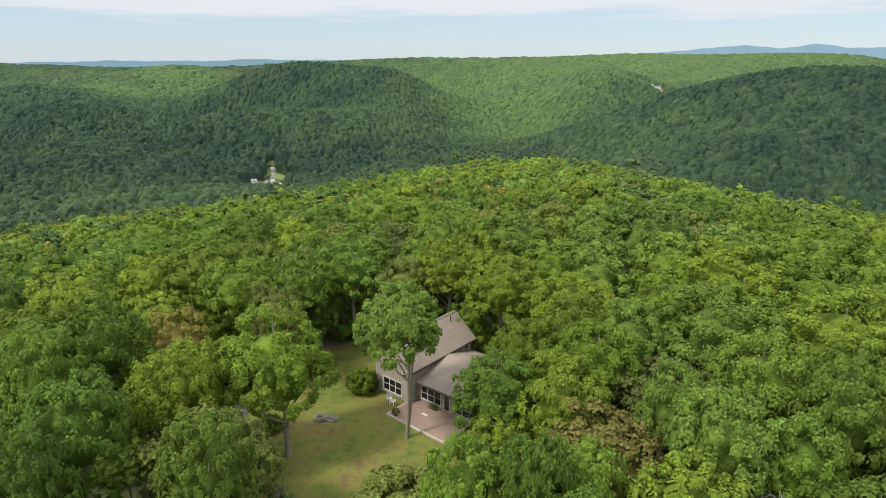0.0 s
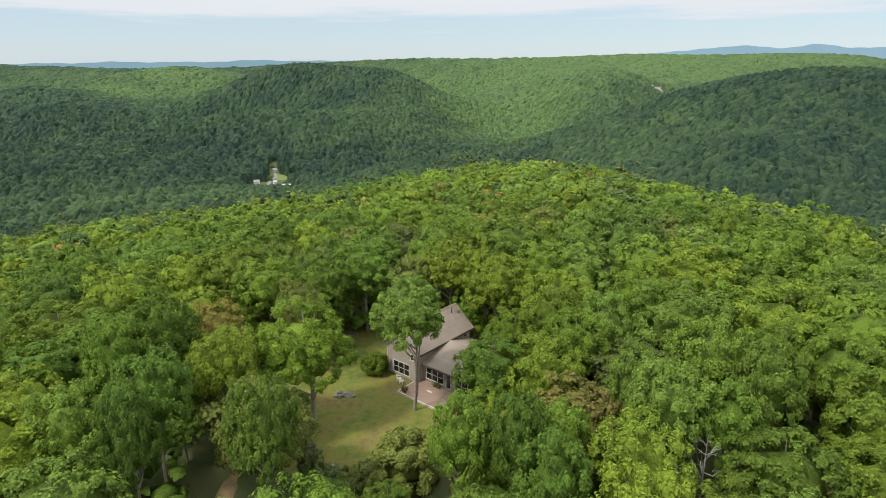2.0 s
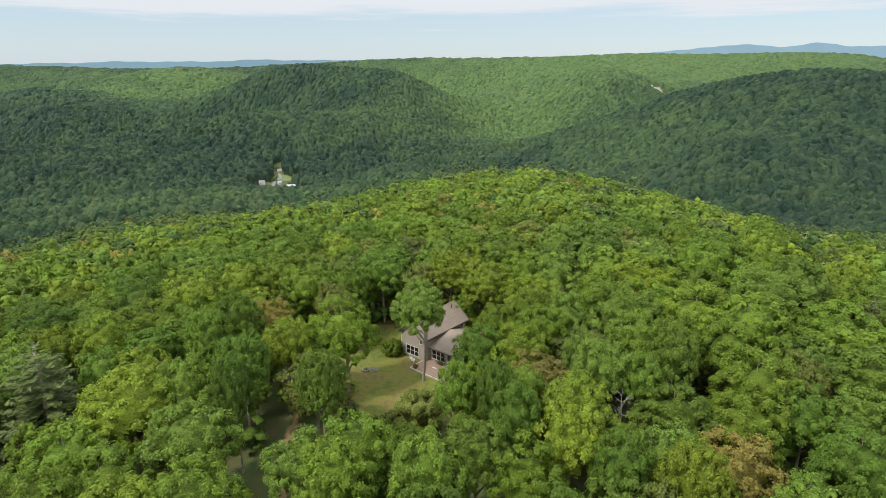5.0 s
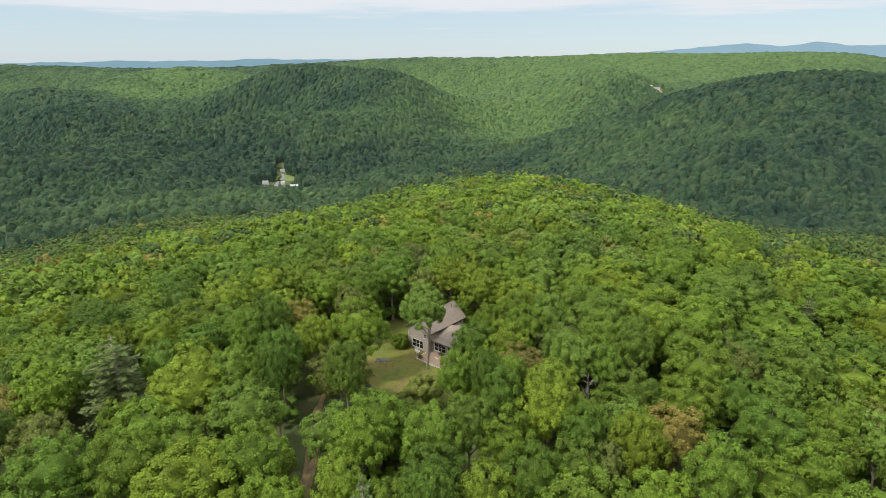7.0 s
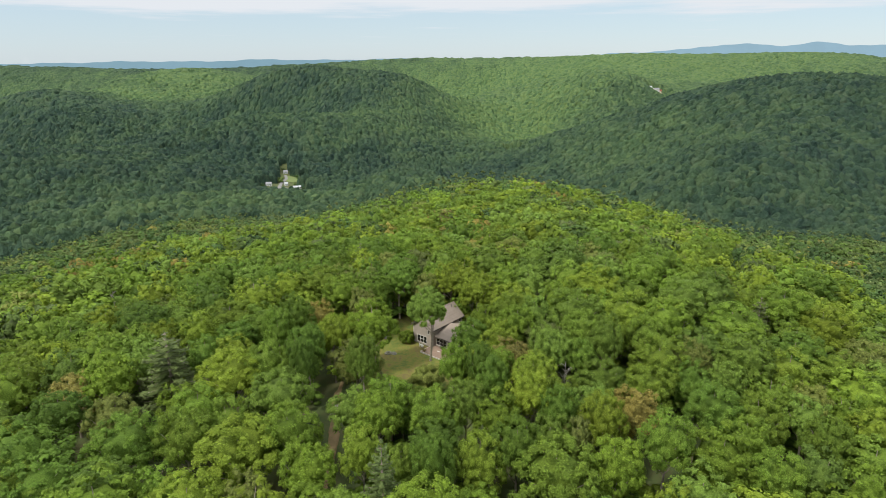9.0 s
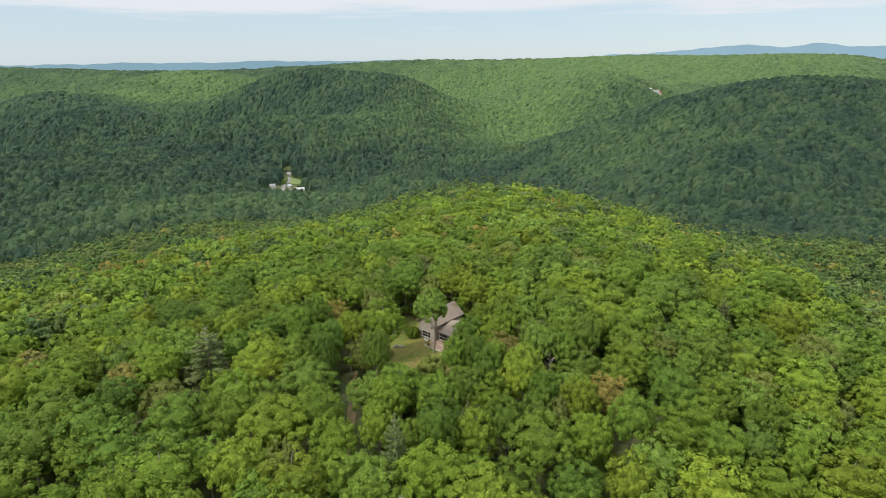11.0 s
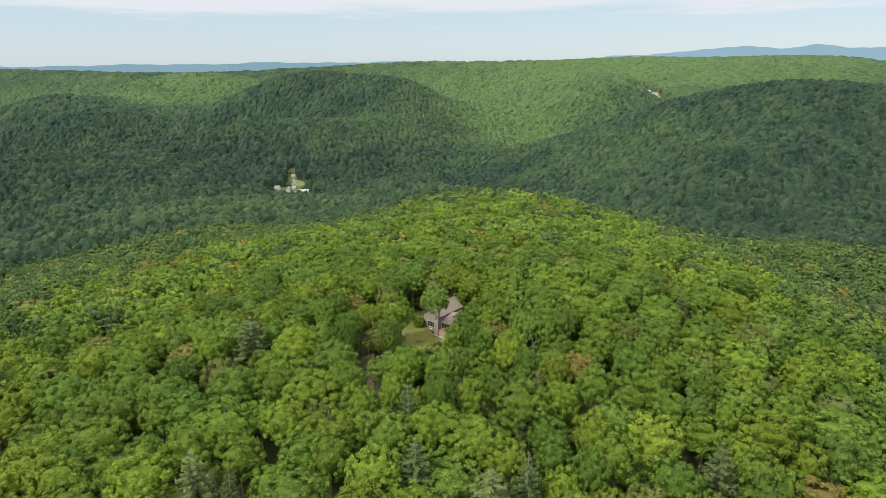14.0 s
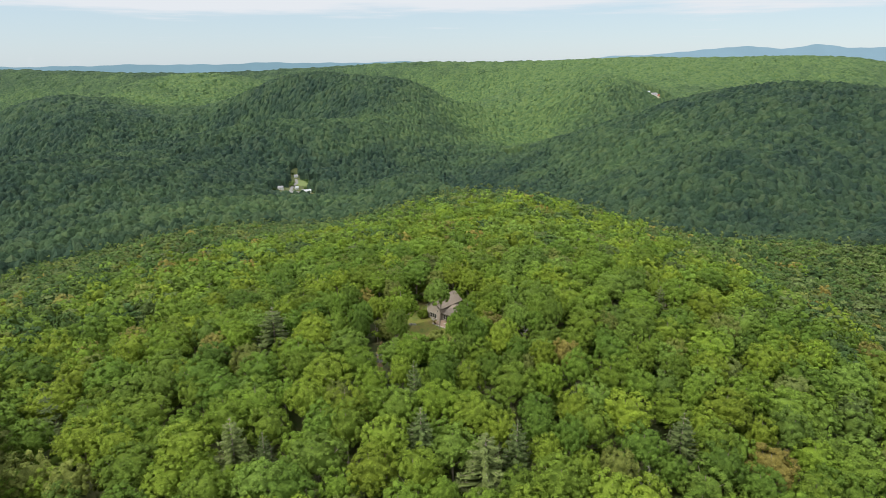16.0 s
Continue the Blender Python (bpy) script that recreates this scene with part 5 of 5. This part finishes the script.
# ---- grey stand on the slope ----
bare_rows = []
for k in range(64):
    a, q = k * 2.39996, math.sqrt((k + 0.5) / 64)
    x, y = -166 + 38 * q * math.cos(a) - 14 * q * math.sin(a), 250 + 22 * q * math.sin(a) - 10 * q * math.cos(a)
    bare_rows.append((x, y, float(ground_z(x, y)) + 0.2, 1.1, 1.0, a, 0.0))
scatter("bare_stand", [bare_shape(rng, 11, 3.0) for k in range(3)], bare_rows, M_DEAD, "stand of bare grey trees on the slope", "bare trees")


# ---- valley hamlet ----
M_WALL_WHITE = plain("white_clapboard", (0.60, 0.60, 0.58), (0.48, 0.48, 0.46), 0.8, 0.7)
M_WALL_RED = plain("barn_red", (0.30, 0.08, 0.05), (0.22, 0.06, 0.04), 0.8, 0.8)
M_WALL_TAN = plain("tan_clapboard", (0.48, 0.40, 0.30), (0.38, 0.31, 0.23), 0.8, 0.8)
M_ROOF_GREY = plain("grey_roof", (0.26, 0.26, 0.27), (0.18, 0.18, 0.19), 0.6, 0.8)
M_ROOF_WHITE = plain("white_metal_roof", (0.44, 0.46, 0.47), (0.34, 0.35, 0.36), 0.4, 0.4)
M_MEADOW = plain("meadow_grass", (0.14, 0.175, 0.05), (0.09, 0.125, 0.035), 0.05, 0.95, 0.05, 1.2)
M_ROAD = plain("worn_asphalt", (0.20, 0.195, 0.19), (0.14, 0.135, 0.13), 0.3, 0.9, 0.01, 8.0)


def far_house(x, y, w, d, h, rise, turn, wall_mat, roof_mat, label, name="farmhouse", floors=2):
    root = placed(name, label, "house", Matrix.LocRotScale((x, y, float(ground_z(x, y)) - 6 * float(smooth(1500, 2500, np.hypot(x, y)))), Euler((0, 0, turn)), None), "houses of the valley hamlet")
    gable = [(-d / 2, -2), (d / 2, -2), (d / 2, h), (0, h + rise), (-d / 2, h)]
    piece("wall", lambda bm: prism_bm(bm, gable, -w / 2, w / 2, 0), wall_mat, root)
    for s in (-1, 1):
        def face(bm, s=s):
            o, e = 0.5, 0.5 * rise / (d / 2)
            prism_bm(bm, [(0, h + rise + 0.06), (s * (d / 2 + o), h - e + 0.06), (s * (d / 2 + o), h - e + 0.28), (0, h + rise + 0.28)], -w / 2 - 0.4, w / 2 + 0.4, 0)
        piece("roof", face, roof_mat, root)
    n = max(2, int(w / 3.2))
    for f in range(floors):
        for k in range(n):
            u = -w / 2 + (k + 0.5) * w / n
            z = 1.0 + f * 2.8
            if z + 1.4 > h:
                continue
            fr = slab("window", (u - 0.55, -d / 2 - 0.06, z - 0.08), (u + 0.55, -d / 2 - 0.004, z + 1.48), M_TRIM, root)
            slab("pane", (u - 0.45, -d / 2 - 0.09, z), (u + 0.45, -d / 2 - 0.062, z + 1.4), M_GLASS, fr)
    slab("chimney", (w * 0.2, -0.45, h + rise * 0.6), (w * 0.2 + 0.9, 0.45, h + rise + 1.0), M_STONE, root, "brick-grey chimney")
    return root


far_house(-362, 1156, 11, 8, 5.0, 3.2, 0.15, M_WALL_WHITE, M_ROOF_GREY, "white farmhouse with a grey roof in the valley")
far_house(-334, 1181, 7, 6, 4.0, 2.4, 0.7, M_WALL_WHITE, M_ROOF_WHITE, "small white outbuilding beside the valley road", "outbuilding", 1)
far_house(-311, 1171, 20, 7, 3.4, 2.1, 0.3, M_WALL_WHITE, M_ROOF_WHITE, "long low barn with a white metal roof", "barn", 1)
far_house(-353, 1256, 9, 7, 4.8, 2.9, 0.3, M_WALL_WHITE, M_ROOF_GREY, "white house beside the upper valley field")
far_house(-309, 1246, 7, 6, 4.0, 2.4, -0.2, M_WALL_WHITE, M_ROOF_GREY, "small white house at the edge of the field")
far_house(-258, 1098, 13, 6, 3.2, 1.9, 0.5, M_WALL_TAN, M_FASCIA, "dark-roofed shed beside the lower field", "shed", 1)
far_house(732, 2152, 20, 12, 6.5, 4.0, 0.2, M_WALL_WHITE, M_ROOF_GREY, "large pale house with a grey roof on the far slope")
far_house(755, 2164, 14, 10, 6.0, 4.0, -0.2, M_WALL_TAN, M_WALL_RED, "tan house with a red roof on the far slope")
far_house(708, 2148, 13, 10, 6.0, 3.5, 0.5, M_WALL_WHITE, M_ROOF_WHITE, "white house with a pale roof on the far slope")
far_house(835, 2335, 24, 11, 5.0, 3.0, 0.1, M_WALL_WHITE, M_ROOF_GREY, "pale long house on the distant slope")
far_house(-611, 1280, 11, 9, 6.0, 3.5, 0.1, M_WALL_WHITE, M_ROOF_GREY, "white house among the valley trees")


def field(name, x, y, rx, ry, mat, label, category="field"):
    n = 28
    a = np.arange(n) / n * 2 * math.pi
    rings, t = [], []
    for k, q in enumerate((0.02, 0.5, 1.0)):
        wob = 1 + 0.12 * np.sin(3 * a + x) + 0.07 * np.sin(5 * a + y)
        px, py = x + rx * q * wob * np.cos(a), y + ry * q * wob * np.sin(a)
        pz = ground_z(px, py) - 6 * smooth(1500, 2500, np.hypot(px, py)) + 0.9
        rings.append(np.stack([px, py, pz], 1))
        if k:
            i = np.arange(n)
            j = (i + 1) % n
            t += [np.stack([i + (k - 1) * n, i + k * n, j + k * n], 1), np.stack([i + (k - 1) * n, j + k * n, j + (k - 1) * n], 1)]
    return tagged(new(name, mesh_of(name, np.concatenate(rings), np.concatenate(t), mat, None, True)), label, category, kind="structure")


field("meadow", -332, 1226, 17, 22, M_MEADOW, "light green mown field in the valley")
field("meadow", -270, 1126, 11, 12, M_MEADOW, "light green field beside the shed")
field("meadow", 170, 1503, 30, 36, plain("dry_meadow", (0.30, 0.28, 0.13), (0.2, 0.21, 0.08), 0.05, 0.95, 0.05, 1.0), "pale dry field on the valley floor")
field("bare_yard", 730, 2146, 36, 18, plain("sandy_ground", (0.36, 0.31, 0.21), (0.25, 0.24, 0.14), 0.04, 0.95), "sandy cleared ground round the far houses", "yard")
field("asphalt_yard", -326, 1154, 16, 10, M_ROAD, "grey paved yard beside the barn", "yard")


def road_strip(name, pts, width, mat, label):
    p = np.array(pts, float)
    k = np.linspace(0, len(p) - 1, 40)
    x, y = np.interp(k, np.arange(len(p)), p[:, 0]), np.interp(k, np.arange(len(p)), p[:, 1])
    d = unit(np.stack([np.gradient(x), np.gradient(y)], 1))
    l, r = np.stack([x - d[:, 1] * width, y + d[:, 0] * width], 1), np.stack([x + d[:, 1] * width, y - d[:, 0] * width], 1)
    q = np.concatenate([l, r])
    z = ground_z(q[:, 0], q[:, 1]) - 6 * smooth(1500, 2500, np.hypot(q[:, 0], q[:, 1])) + 1.3
    i = np.arange(39)
    t = np.concatenate([np.stack([i, i + 40, i + 41], 1), np.stack([i, i + 41, i + 1], 1)])
    return tagged(new(name, mesh_of(name, np.column_stack([q, z]), t, mat, None, True)), label, "road", kind="structure")


road_strip("road", ((-332, 1113), (-342, 1158), (-345, 1188), (-343, 1222), (-351, 1246)), 3.0, M_ROAD, "grey asphalt road through the valley hamlet")

# hedgerow trees between the valley houses
hedge = []
for x, y in ((-338, 1250), (-320, 1238), (-326, 1246), (-368, 1178), (-380, 1168), (-348, 1193), (-372, 1143), (-282, 1160), (-292, 1174), (-296, 1138), (-314, 1128), (-362, 1268), (-286, 1118), (-246, 1090), (-352, 1210), (-318, 1192)):
    hedge.append((x, y, float(ground_z(x, y)) - 5, rng.uniform(1.0, 1.5), rng.uniform(0.7, 1.0), rng.uniform(0, 6), rng.random()))
scatter("hamlet_trees", [lite_crown(26, DOME_ROUGH, 1, 0.9, 10, ICO1) for k in range(3)], hedge, M_VALLEY, "rounded dark trees between the valley houses", "trees")
